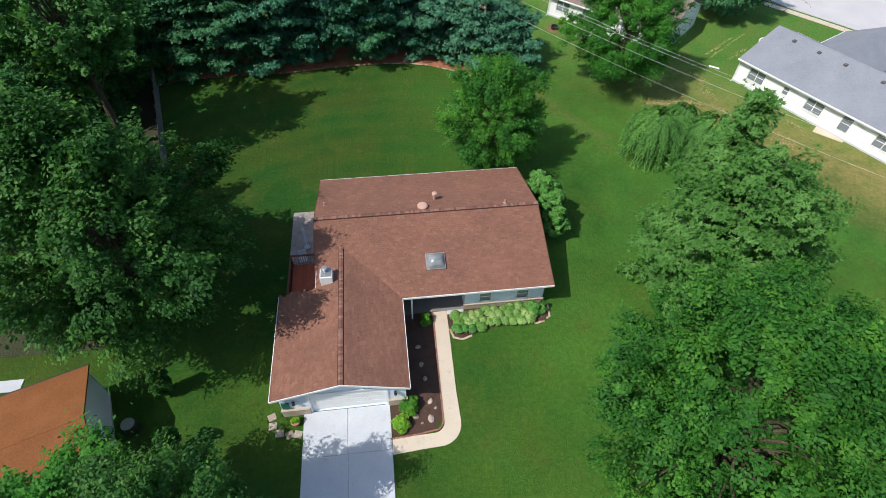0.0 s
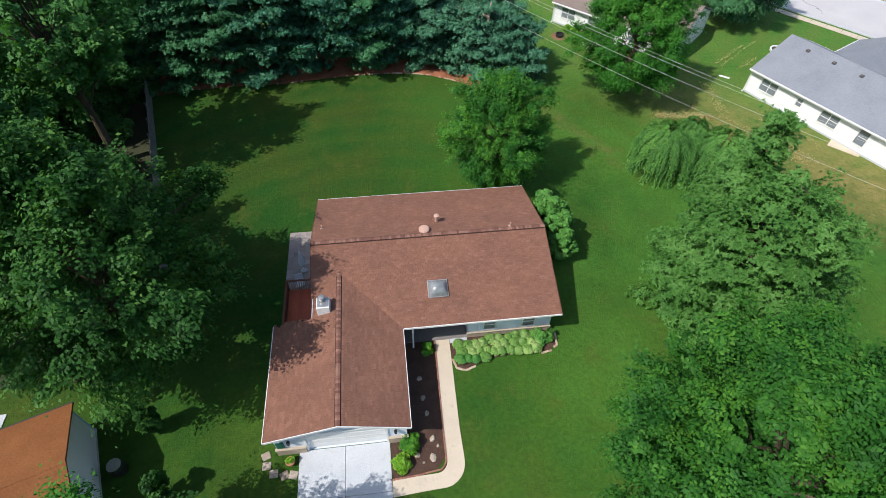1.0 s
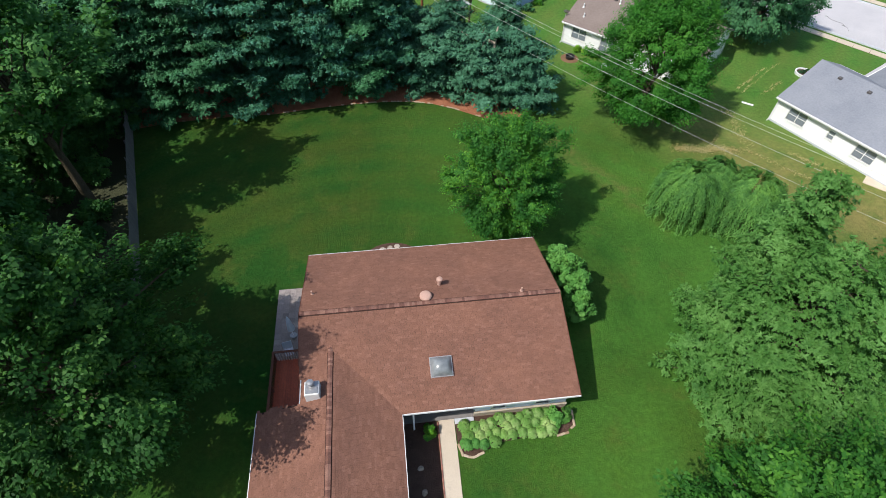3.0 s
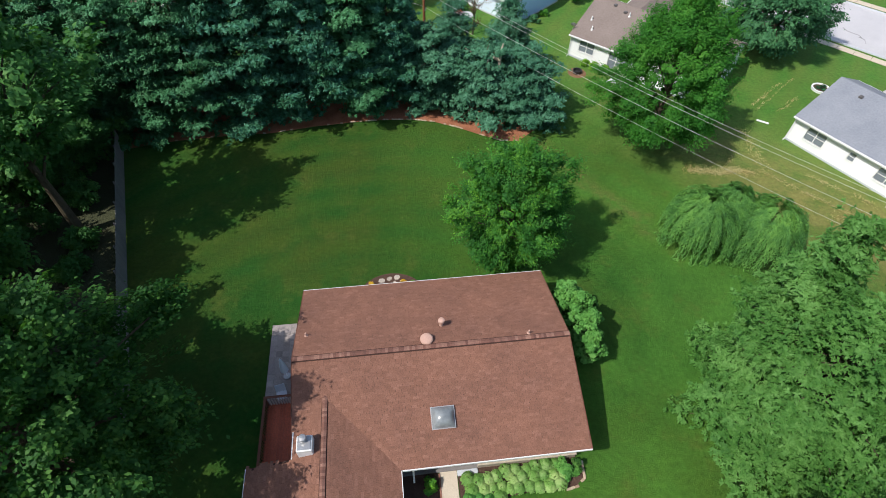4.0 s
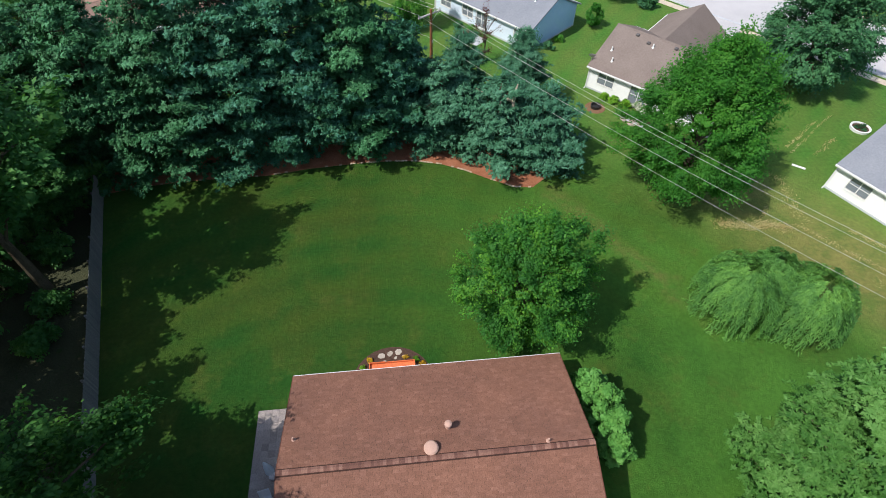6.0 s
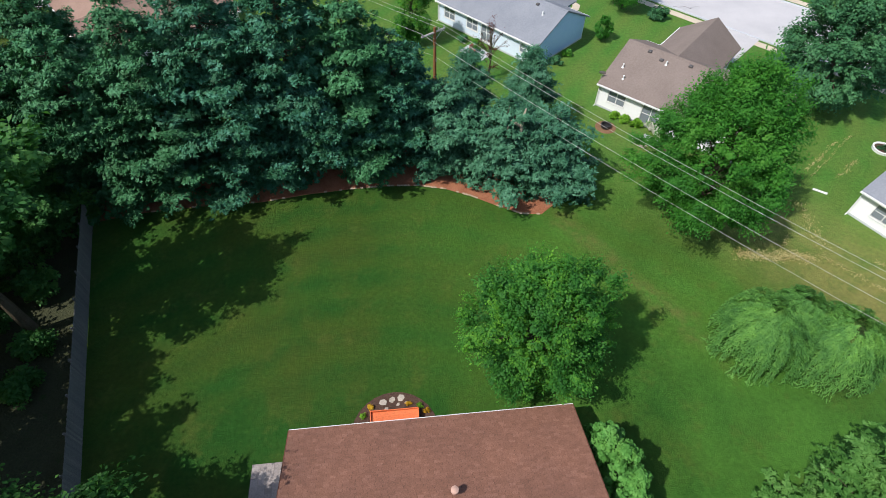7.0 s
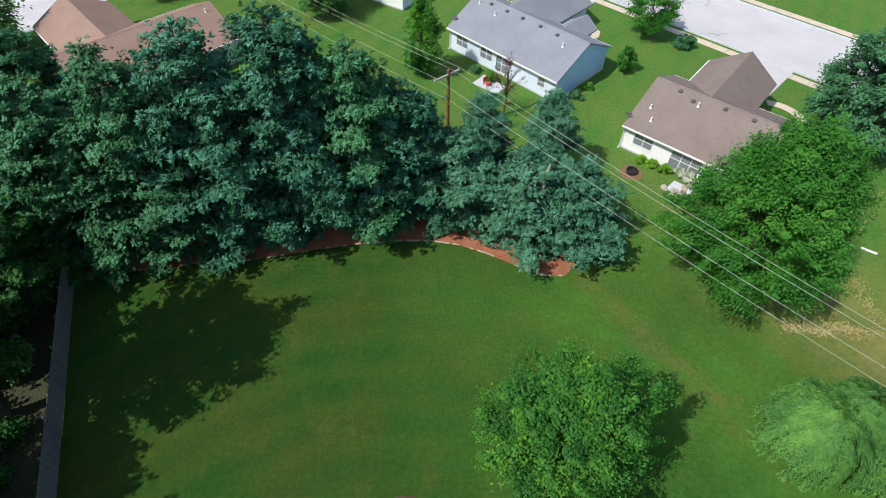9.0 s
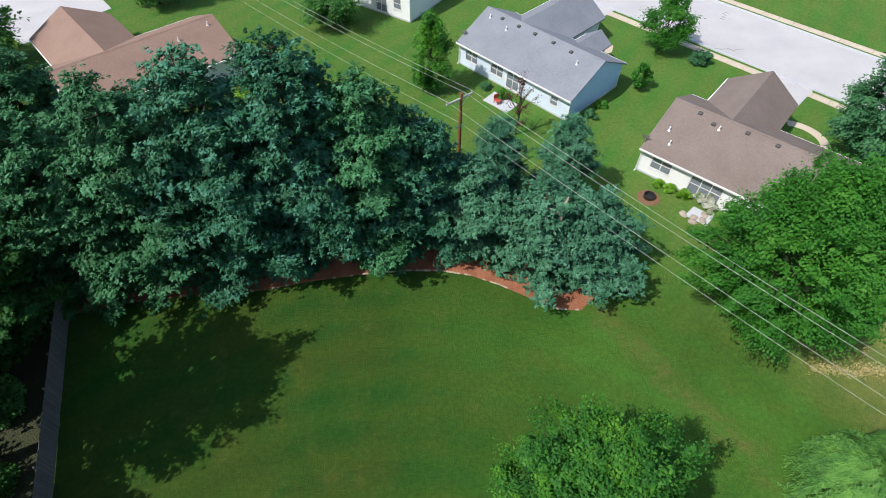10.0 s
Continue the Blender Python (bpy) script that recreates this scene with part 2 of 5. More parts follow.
M["orange"] = piecewise("orange_board", [(0.66, 0.145, 0.045), (0.74, 0.18, 0.06), (0.70, 0.16, 0.05), (0.62, 0.135, 0.045)], 12, 0.6)
M["fence"] = piecewise("grey_fence_board", [(0.15, 0.15, 0.15), (0.19, 0.185, 0.18), (0.17, 0.168, 0.165), (0.22, 0.21, 0.20)], 14)
M["rail"] = grained("red_brown_rail", (0.12, 0.045, 0.028), (0.18, 0.07, 0.045), 20, 1)
M["pale_rail"] = grained("weathered_baluster", (0.42, 0.36, 0.31), (0.55, 0.48, 0.42), 20, 1)
M["bark"] = grained("grey_bark", (0.060, 0.050, 0.034), (0.140, 0.118, 0.082), 12, 1.2, 0.95, 0.9, depth=0.05)
M["dead"] = grained("dead_wood", (0.34, 0.27, 0.20), (0.50, 0.42, 0.33), 12, 1.2, 0.95, 0.7)
M["pole"] = grained("brown_pole_wood", (0.20, 0.085, 0.04), (0.30, 0.14, 0.07), 12, 1.0, 0.9, 0.5)
M["arm"] = grained("grey_crossarm_wood", (0.42, 0.40, 0.37), (0.55, 0.52, 0.48), 12, 1.0, 0.9, 0.4)
M["wire"] = grained("bare_aluminium_wire", (0.52, 0.52, 0.50), (0.64, 0.63, 0.60), 5, 1, 0.4)
M["metal"] = grained("galvanised_metal", (0.34, 0.34, 0.35), (0.50, 0.50, 0.51), 8, 1, 0.4, 0.05, metal=0.7)
M["pink_vent"] = grained("tan_vent_paint", (0.46, 0.28, 0.22), (0.56, 0.36, 0.29), 14, 2, 0.7, 0.1)
M["black"] = grained("black_paint", (0.015, 0.015, 0.016), (0.03, 0.03, 0.032), 14, 2, 0.5, 0.1)
M["rock"] = piecewise("garden_rock", [(0.30, 0.25, 0.20), (0.43, 0.37, 0.31), (0.36, 0.30, 0.25), (0.48, 0.43, 0.37)], 9, 0.9, 0.7, 0.03)
M["flagstone"] = piecewise("cream_flagstone", [(0.36, 0.31, 0.26), (0.47, 0.42, 0.36), (0.41, 0.36, 0.31)], 12, 0.9, 0.5, 0.01)
M["terracotta"] = grained("terracotta", (0.34, 0.15, 0.08), (0.44, 0.21, 0.12), 12, 2)
M["green_paint"] = grained("dark_green_paint", (0.01, 0.10, 0.07), (0.02, 0.14, 0.10), 9, 1, 0.5, 0.1)
M["fabric"] = grained("pale_canvas", (0.55, 0.60, 0.68), (0.66, 0.71, 0.78), 18, 2, 0.9, 0.2)
M["red"] = grained("red_paint", (0.42, 0.06, 0.04), (0.52, 0.09, 0.06), 12, 2, 0.6, 0.1)
M["yellow"] = foliage("yellow_flower", (0.35, 0.18, 0.01), (0.6, 0.36, 0.02), (0.75, 0.5, 0.05), 0.1)
M["pale_flower"] = foliage("white_flower", (0.10, 0.22, 0.06), (0.45, 0.48, 0.40), (0.75, 0.74, 0.72), 0.15, 1.5)
M["maple"] = foliage("maple_leaf", (0.014, 0.060, 0.014), (0.038, 0.135, 0.028), (0.125, 0.285, 0.060))
M["maple_yard"] = foliage("yard_maple_leaf", (0.026, 0.125, 0.024), (0.060, 0.228, 0.034), (0.172, 0.410, 0.040))
M["ash"] = foliage("bright_leaf", (0.016, 0.088, 0.014), (0.040, 0.164, 0.023), (0.110, 0.299, 0.037))
M["cypress"] = foliage("feathery_leaf", (0.045, 0.150, 0.030), (0.088, 0.232, 0.052), (0.160, 0.345, 0.100))
M["oak"] = foliage("street_tree_leaf", (0.029, 0.141, 0.021), (0.054, 0.224, 0.028), (0.106, 0.314, 0.041))
M["woods"] = foliage("woodland_leaf", (0.030, 0.120, 0.034), (0.064, 0.200, 0.054), (0.135, 0.310, 0.075))
M["pine"] = foliage("pine_needle", (0.014, 0.070, 0.032), (0.034, 0.145, 0.074), (0.086, 0.275, 0.195), 0.12, 0.85, 0.6)
M["green_pine"] = foliage("green_pine_needle", (0.018, 0.084, 0.030), (0.042, 0.162, 0.064), (0.096, 0.295, 0.145), 0.12, 0.85, 0.6)
M["spruce"] = foliage("spruce_needle", (0.022, 0.090, 0.048), (0.050, 0.170, 0.096), (0.108, 0.285, 0.185), 0.12, 0.85, 0.6)
M["yew"] = foliage("dark_evergreen", (0.022, 0.091, 0.039), (0.043, 0.151, 0.064), (0.082, 0.227, 0.091), 0.1)
M["willow"] = foliage("willow_leaf", (0.050, 0.155, 0.040), (0.100, 0.262, 0.060), (0.192, 0.410, 0.088), 0.3, 0.25)
M["bush"] = foliage("clipped_bush_leaf", (0.045, 0.165, 0.031), (0.085, 0.255, 0.053), (0.140, 0.340, 0.074), 0.15)
M["hosta"] = foliage("hosta_leaf", (0.085, 0.22, 0.04), (0.17, 0.34, 0.08), (0.36, 0.5, 0.2), 0.25, 0.8)
M["lime"] = foliage("lime_bush_leaf", (0.085, 0.22, 0.02), (0.16, 0.36, 0.03), (0.26, 0.48, 0.06), 0.25, 0.8)
M["burgundy"] = foliage("burgundy_leaf", (0.05, 0.012, 0.012), (0.09, 0.022, 0.02), (0.14, 0.04, 0.032), 0.2)
M["dry_grass"] = foliage("dry_grass", (0.38, 0.3, 0.13), (0.5, 0.42, 0.2), (0.62, 0.54, 0.3), 0.2)


def pane_material():
    m, nt, p = shader("window_glass", 0.12)
    p.inputs["Base Color"].default_value = (0.20, 0.23, 0.27, 1)
    p.inputs["Specular IOR Level"].default_value = 0.8
    n = noise_at(nt, 1.4, 2, place(nt))
    bump(nt, p, n, 0.05, 0.02)
    return m


M["glass"] = pane_material()


def dome_material():
    m, nt, p = shader("acrylic_dome", 0.24)
    pos = place(nt)
    nt.links.new(mix(nt, spread(nt, noise_at(nt, 3, 3, pos), 0.3, 0.7), (0.17, 0.19, 0.20), (0.26, 0.28, 0.29)), p.inputs["Base Color"])
    p.inputs["Coat Weight"].default_value = 0.6
    return m


M["dome"] = dome_material()


# ---- building blocks ----
def part(name, geo, material, parent=None, label="", smooth=False):
    """One mesh object out of (verts, faces), under a thing or a part."""
    me = bpy.data.meshes.new(name)
    me.from_pydata([tuple(v) for v in geo[0]], [], geo[1])
    me.materials.append(material)
    if smooth:
        me.shade_smooth()
    me.update()
    ob = new(name, me)
    if parent is not None:
        ob.parent = parent
    if label:
        ob["label"] = label
    return ob


def shared(name, me, parent, m):
    ob = new(name, me)
    ob.parent = parent
    ob.matrix_basis = m
    return ob


def thing(name, m, label, category, group="", kind=""):
    ob = new(name)
    ob.empty_display_size = 0.3
    ob.matrix_basis = m
    return tagged(ob, label, category, group, kind)


def block(x0, x1, y0, y1, z0, z1):
    v = [(x0, y0, z0), (x1, y0, z0), (x1, y1, z0), (x0, y1, z0), (x0, y0, z1), (x1, y0, z1), (x1, y1, z1), (x0, y1, z1)]
    return v, [(0, 3, 2, 1), (4, 5, 6, 7), (0, 1, 5, 4), (1, 2, 6, 5), (2, 3, 7, 6), (3, 0, 4, 7)]


def bevelled(x0, x1, y0, y1, z0, z1, w=0.02):
    bm = bmesh.new()
    vs = [bm.verts.new(v) for v in block(x0, x1, y0, y1, z0, z1)[0]]
    for f in block(0, 1, 0, 1, 0, 1)[1]:
        bm.faces.new([vs[i] for i in f])
    bmesh.ops.bevel(bm, geom=bm.edges[:], offset=w, segments=1, affect="EDGES")
    bm.verts.index_update()
    out = [v.co[:] for v in bm.verts], [tuple(v.index for v in f.verts) for f in bm.faces]
    bm.free()
    return out


def joined(*geos):
    v, f = [], []
    for gv, gf in geos:
        k = len(v)
        v.extend(gv)
        f.extend(tuple(i + k for i in face) for face in gf)
    return v, f


def moved(geo, m):
    return [tuple(m @ Vector(v)) for v in geo[0]], geo[1]


def drum(r0, r1, z0, z1, n=14, cx=0.0, cy=0.0):
    v = [(cx + r * math.cos(2 * math.pi * k / n), cy + r * math.sin(2 * math.pi * k / n), z) for r, z in ((r0, z0), (r1, z1)) for k in range(n)]
    f = [(k, (k + 1) % n, n + (k + 1) % n, n + k) for k in range(n)]
    return v, f + [tuple(range(n - 1, -1, -1)), tuple(range(n, 2 * n))]


def turned(profile, n=16):
    """A body of revolution from (radius, height) pairs."""
    v = [(r * math.cos(2 * math.pi * k / n), r * math.sin(2 * math.pi * k / n), z) for r, z in profile for k in range(n)]
    f = [(j * n + k, j * n + (k + 1) % n, (j + 1) * n + (k + 1) % n, (j + 1) * n + k) for j in range(len(profile) - 1) for k in range(n)]
    return v, f + [tuple(range(n - 1, -1, -1)), tuple(range((len(profile) - 1) * n, len(profile) * n))]


def tube(points, radii, n=7):
    v, f = [], []
    pts = [Vector(p) for p in points]
    for k, p in enumerate(pts):
        d = (pts[min(k + 1, len(pts) - 1)] - pts[max(k - 1, 0)]).normalized()
        a = d.orthogonal().normalized()
        b = d.cross(a)
        for j in range(n):
            q = 2 * math.pi * j / n
            v.append(tuple(p + (a * math.cos(q) + b * math.sin(q)) * radii[k]))
    for k in range(len(pts) - 1):
        f += [(k * n + j, k * n + (j + 1) % n, (k + 1) * n + (j + 1) % n, (k + 1) * n + j) for j in range(n)]
    return v, f + [tuple(range(n - 1, -1, -1)), tuple(range((len(pts) - 1) * n, len(pts) * n))]


def plate(outline, z0, z1):
    """A flat piece with that outline (counter-clockwise)."""
    n = len(outline)
    v = [(x, y, z0) for x, y in outline] + [(x, y, z1) for x, y in outline]
    return v, [tuple(range(n, 2 * n)), tuple(range(n - 1, -1, -1))] + [(k, (k + 1) % n, n + (k + 1) % n, n + k) for k in range(n)]


def ribbon(line_a, line_b, z0, z1):
    n = len(line_a)
    v = [(*p, z) for z in (z0, z1) for q in zip(line_a, line_b) for p in q]
    f = []
    for k in range(n - 1):
        a, b, c, d = 2 * k, 2 * k + 1, 2 * k + 3, 2 * k + 2
        f += [(a + 2 * n, b + 2 * n, c + 2 * n, d + 2 * n), (d, c, b, a), (a, a + 2 * n, d + 2 * n, d), (b, c, c + 2 * n, b + 2 * n)]
    f += [(0, 1, 1 + 2 * n, 2 * n), (2 * n - 2, 4 * n - 2, 4 * n - 1, 2 * n - 1)]
    return v, f


def wall_geo(length, height, thick, openings=()):
    """A wall along x from 0 with openings (x0, x1, z0, z1) right through it, as one connected body."""
    xs = sorted({0.0, length, *[o[0] for o in openings], *[o[1] for o in openings]})
    zs = sorted({0.0, height, *[o[2] for o in openings], *[o[3] for o in openings]})
    nx, nz = len(xs), len(zs)
    v = [(x, y, z) for y in (0.0, thick) for z in zs for x in xs]

    def solid(i, j):
        if not (0 <= i < nx - 1 and 0 <= j < nz - 1):
            return False
        return not any(o[0] <= xs[i] and xs[i + 1] <= o[1] and o[2] <= zs[j] and zs[j + 1] <= o[3] for o in openings)

    def at(i, j, k):
        return k * nx * nz + j * nx + i

    f = []
    for i in range(nx - 1):
        for j in range(nz - 1):
            if not solid(i, j):
                continue
            f.append((at(i, j, 0), at(i + 1, j, 0), at(i + 1, j + 1, 0), at(i, j + 1, 0)))
            f.append((at(i, j, 1), at(i, j + 1, 1), at(i + 1, j + 1, 1), at(i + 1, j, 1)))
            for di, dj, p, q in ((-1, 0, (i, j), (i, j + 1)), (1, 0, (i + 1, j + 1), (i + 1, j)), (0, -1, (i + 1, j), (i, j)), (0, 1, (i, j + 1), (i + 1, j + 1))):
                if not solid(i + di, j + dj):
                    f.append((at(*p, 0), at(*q, 0), at(*q, 1), at(*p, 1)))
    return v, f


def pentagon(y0, y1, z0, zw, zr, x0, x1):
    """A gabled end wall in one piece."""
    ym = (y0 + y1) / 2
    s = [(y0, z0), (y1, z0), (y1, zw), (ym, zr), (y0, zw)]
    v = [(x, y, z) for x in (x0, x1) for y, z in s]
    return v, [(0, 4, 3, 2, 1), (5, 6, 7, 8, 9)] + [(k, (k + 1) % 5, 5 + (k + 1) % 5, 5 + k) for k in range(5)]


def gable_slabs(x0, x1, y0, y1, ze, zr, t=0.12):
    """Two roof slopes with the ridge along x."""
    ym = (y0 + y1) / 2
    out = []
    for ya in (y0, y1):
        s = [(ya, ze), (ym, zr)]
        v = [(x, y, z + dz) for x in (x0, x1) for dz in (0, -t) for y, z in s]
        out.append((v, [(0, 1, 5, 4), (2, 6, 7, 3), (0, 2, 3, 1), (4, 5, 7, 6), (0, 4, 6, 2), (1, 3, 7, 5)]))
    return joined(*out)


def gable_end(y0, y1, z0, z1, x0, x1):
    ym = (y0 + y1) / 2
    v = [(x, y, z) for x in (x0, x1) for y, z in ((y0, z0), (y1, z0), (ym, z1))]
    return v, [(0, 2, 1), (3, 4, 5), (0, 1, 4, 3), (1, 2, 5, 4), (2, 0, 3, 5)]


# ---- foliage ----
def leaves(name, pos, nor, size, material, parent, slim=0.7, label="", fold=0.25, along=None):
    """Many small folded leaves in one mesh. pos and nor: N x 3; size: N."""
    rng = np.random.default_rng(len(pos))
    nor = nor / (np.linalg.norm(nor, axis=1, keepdims=True) + 1e-9)
    a = rng.normal(size=pos.shape) if along is None else along
    a = a - nor * np.sum(a * nor, axis=1, keepdims=True)
    a /= np.linalg.norm(a, axis=1, keepdims=True) + 1e-9
    b = np.cross(nor, a)
    s = size[:, None]
    quad = np.stack([pos + a * s, pos + b * s * slim + nor * s * fold, pos - a * s * 0.9, pos - b * s * slim + nor * s * fold], axis=1)
    n = len(pos)
    me = bpy.data.meshes.new(name)
    me.vertices.add(4 * n)
    me.vertices.foreach_set("co", quad.reshape(-1).astype(np.float32))
    me.loops.add(4 * n)
    me.loops.foreach_set("vertex_index", np.arange(4 * n, dtype=np.int32))
    me.polygons.add(n)
    me.polygons.foreach_set("loop_start", np.arange(0, 4 * n, 4, dtype=np.int32))
    me.materials.append(material)
    me.update(calc_edges=True)
    ob = new(name, me)
    ob.parent = parent
    if label:
        ob["label"] = label
    return ob


def sprays(rng, centres, radii, count, flat=0.7, outward=None, up=0.6):
    """Leaf places, normals and directions in clumps round the centres, drawn out away from the trunk."""
    k = np.repeat(np.arange(len(centres)), count)
    d = rng.normal(size=(len(k), 3))
    d /= np.linalg.norm(d, axis=1, keepdims=True)
    r = rng.uniform(0.25, 1.0, (len(k), 1)) ** 0.6
    off = d * r * radii[k][:, None] * np.array([0.85, 0.85, flat])
    lie = rng.normal(size=(len(centres), 3)) * 0.38 + np.array([-0.1, -0.08, up])
    if outward is not None:
        lie += outward * 0.35
    nor = d * 0.42 + lie[k] + rng.normal(size=d.shape) * 0.3
    along = rng.normal(size=d.shape) * 0.6
    if outward is not None:
        off += outward[k] * radii[k][:, None] * rng.normal(size=(len(k), 1)) * 0.55
        along += outward[k] + np.array([0, 0, -0.35])
    return centres[k] + off, nor, along


def crown_points(rng, n, rx, ry, z0, z1, inner=0.45, lobes=0.22, low=0.42, seed=0.0):
    """Clump centres in an uneven crown: widest at the share `low` of its height."""
    out = []
    while len(out) < n:
        h = rng.uniform(0, 1)
        wide = math.sin(math.pi * min(1, 0.5 * h / low if h < low else 0.5 + 0.5 * (h - low) / (1 - low))) ** 0.62
        q = rng.uniform(0, 2 * math.pi)
        lump = 1 + lobes * (noise.noise((2.1 * math.cos(q) + seed, 2.1 * math.sin(q), 3.0 * h + seed)) * 1.8)
        hollow = inner if h < low else inner * max(0.0, 1 - 1.6 * (h - low) / (1 - low))
        r = rng.uniform(hollow, 1.0) ** 0.6 * wide * lump
        if h > 0.85:
            r = rng.uniform(0.0, 1.0) ** 0.5 * wide * lump
        out.append((rx * r * math.cos(q), ry * r * math.sin(q), z0 + (z1 - z0) * h))
    return np.array(out)


def lobed_points(rng, n, rx, ry, z0, z1, inner, lobes, low, seed, lobe_r):
    """Clump centres: two fifths on the upper and outer sides of boughs, the rest over the whole crown."""
    m = int(n * 0.4)
    core = crown_points(rng, max(8, m // 7), max(0.4, rx - lobe_r * 0.45), max(0.4, ry - lobe_r * 0.45), z0 + lobe_r * 0.2, z1 - lobe_r * 0.5, max(inner, 0.6), lobes, low, seed)
    k = np.arange(m) % len(core)
    away = core - np.array([0, 0, z0 + 0.35 * (z1 - z0)])
    away /= np.linalg.norm(away, axis=1, keepdims=True) + 1e-9
    d = away[k] * 0.6 + np.array([0, 0, 0.3]) + rng.normal(size=(m, 3)) * 0.6
    d /= np.linalg.norm(d, axis=1, keepdims=True)
    size = rng.uniform(0.6, 1.2, len(core)) * lobe_r
    tips = core[k] + d * (size[k] * rng.uniform(0.4, 1.0, m) ** 0.6)[:, None]
    fill = crown_points(rng, n - m, rx * 0.93, ry * 0.93, z0, z0 + (z1 - z0) * 0.95, inner, lobes, low, seed)
    return np.concatenate([tips, fill])


def broad_tree(name, x, y, height, rx, ry, bottom, leaf, clumps, per, size, label, seed, group="", clump_r=0.9, flat=0.7,
               low=0.42, lobes=0.25, lean=(0, 0), trunk_r=0.22, slim=0.55, category="tree", inner=0.45, lobe_r=None):
    rng = np.random.default_rng(seed)
    t = thing(name, pose(x, y, 0), label, category, group)
    pts = lobed_points(rng, clumps, rx, ry, bottom, height, inner, lobes, low, seed * 1.7, lobe_r or 0.16 * (rx + ry) / 2 + 0.3)
    pts[:, 0] += lean[0] * pts[:, 2] / height
    pts[:, 1] += lean[1] * pts[:, 2] / height
    top = Vector((lean[0] * 0.8, lean[1] * 0.8, height * 0.8))
    stem = [Vector((0, 0, -0.1)), Vector((0.05, 0.02, height * 0.18)), top * 0.5 + Vector((0.15, -0.1, 0)), top]
    part("trunk", tube(stem, [trunk_r * 1.25, trunk_r, trunk_r * 0.6, 0.04], 9), M["bark"], t)
    limbs = []
    for k in rng.choice(len(pts), min(34, len(pts)), replace=False):
        p = Vector(pts[k])
        z = max(height * 0.16, min(height * 0.72, p.z * 0.6))
        s = Vector((top.x * z / top.z, top.y * z / top.z, z))
        mid = (s + p) / 2 + Vector((0, 0, 0.12 * (p - s).length))
        limbs.append(tube([s, mid, p], [trunk_r * 0.38, trunk_r * 0.22, 0.02], 5))
    part("branchwork", joined(*limbs), M["bark"], t)
    rad = rng.uniform(0.5, 1.45, len(pts)) * clump_r
    out = pts - np.array([0, 0, height * 0.45])
    out /= np.linalg.norm(out, axis=1, keepdims=True)
    pos, nor, al = sprays(rng, pts, rad, per, flat, out, 0.7)
    leaves("crown", pos, nor, rng.uniform(0.6, 1.4, len(pos)) * size, leaf, t, slim, "", 0.25, al)
    return t


def needle_tree(name, x, y, height, radius, leaf, label, seed, group="", first=0.12, plumes=3, tufts=11, needles=8, droop=0.0, length=0.36,
                power=0.75, trunk_r=0.2, step=1.0, category="tree", bare=0.0, lean=(0, 0), width=0.17, fan=0.3):
    """A conifer: whorls of boughs that carry flat plumes of needle tufts."""
    rng = np.random.default_rng(seed)
    t = thing(name, pose(x, y, 0), label, category, group)
    part("trunk", tube([(0, 0, -0.1), (lean[0] * .5, lean[1] * .5, height * 0.5), (lean[0], lean[1], height)], [trunk_r, trunk_r * 0.6, 0.03], 8), M["bark"], t)
    cs, outs, wide, boughs = [], [], [], []
    z = first * height
    while z < height * 0.985:
        f = z / height
        reach = radius * (1 - f ** 1.6) ** power * (0.8 + 0.2 * min(1, f / 0.2)) + 0.3
        k = max(3, int(round(3.2 + 0.95 * reach)))
        q0 = rng.uniform(0, 6.28)
        for j in range(k):
            q = q0 + 6.283 * j / k + rng.normal() * 0.22
            L = reach * rng.uniform(0.55, 1.15)
            rise = rng.uniform(-0.12, 0.32) - droop
            d = np.array([math.cos(q), math.sin(q), rise])
            side = np.array([-d[1], d[0], 0])
            base = np.array([lean[0] * f, lean[1] * f, z + rng.normal() * 0.25])
            tip = base + d * L
            if rng.uniform() > bare:
                m = max(2, int(round(plumes * (L / radius) * 2.0)))
                for i in range(m):
                    s = 1.0 - 0.66 * i / m
                    for e in (-1, 0, 1) if i else (0,):
                        off = e * fan * L * (1.05 - s) + rng.normal() * 0.1
                        cs.append(base + d * L * s + side * off * 1.3 + np.array([0, 0, 0.16 * s * s * L * 0.5 + rng.normal() * 0.07]))
                        outs.append(d + side * e * 0.5)
                        wide.append(rng.uniform(0.30, 0.52) * (1.15 if i == 0 else 1.0))
            boughs.append(tube([tuple(base), tuple((base + tip) / 2 + np.array([0, 0, -0.05])), tuple(tip)], [0.05, 0.03, 0.01], 4))
        z += step * rng.uniform(0.75, 1.25) * (0.55 + 0.55 * (1 - f))
    part("branchwork", joined(*boughs), M["bark"], t)
    cs, outs, wide = np.array(cs), np.array(outs), np.array(wide)
    k = np.repeat(np.arange(len(cs)), tufts)
    tc = cs[k] + rng.normal(size=(len(k), 3)) * wide[k][:, None] * np.array([0.56, 0.56, 0.2]) + outs[k] * rng.uniform(-0.42, 0.42, (len(k), 1))
    kk = np.repeat(np.arange(len(tc)), needles)
    d = rng.normal(size=(len(kk), 3)) * 0.7 + outs[k][kk] * 0.6 + np.array([0, 0, 0.38])
    d /= np.linalg.norm(d, axis=1, keepdims=True)
    ln = rng.uniform(0.6, 1.1, len(kk)) * length / 2
    lie = rng.normal(size=cs.shape) * 0.34 + np.array([-0.2, -0.1, 0.9]) + outs * 0.25
    nor = rng.normal(size=d.shape) * 0.28 + lie[k][kk]
    leaves("crown", tc[kk] + d * ln[:, None], nor, ln, leaf, t, width, "", 0.05, d)
    return t


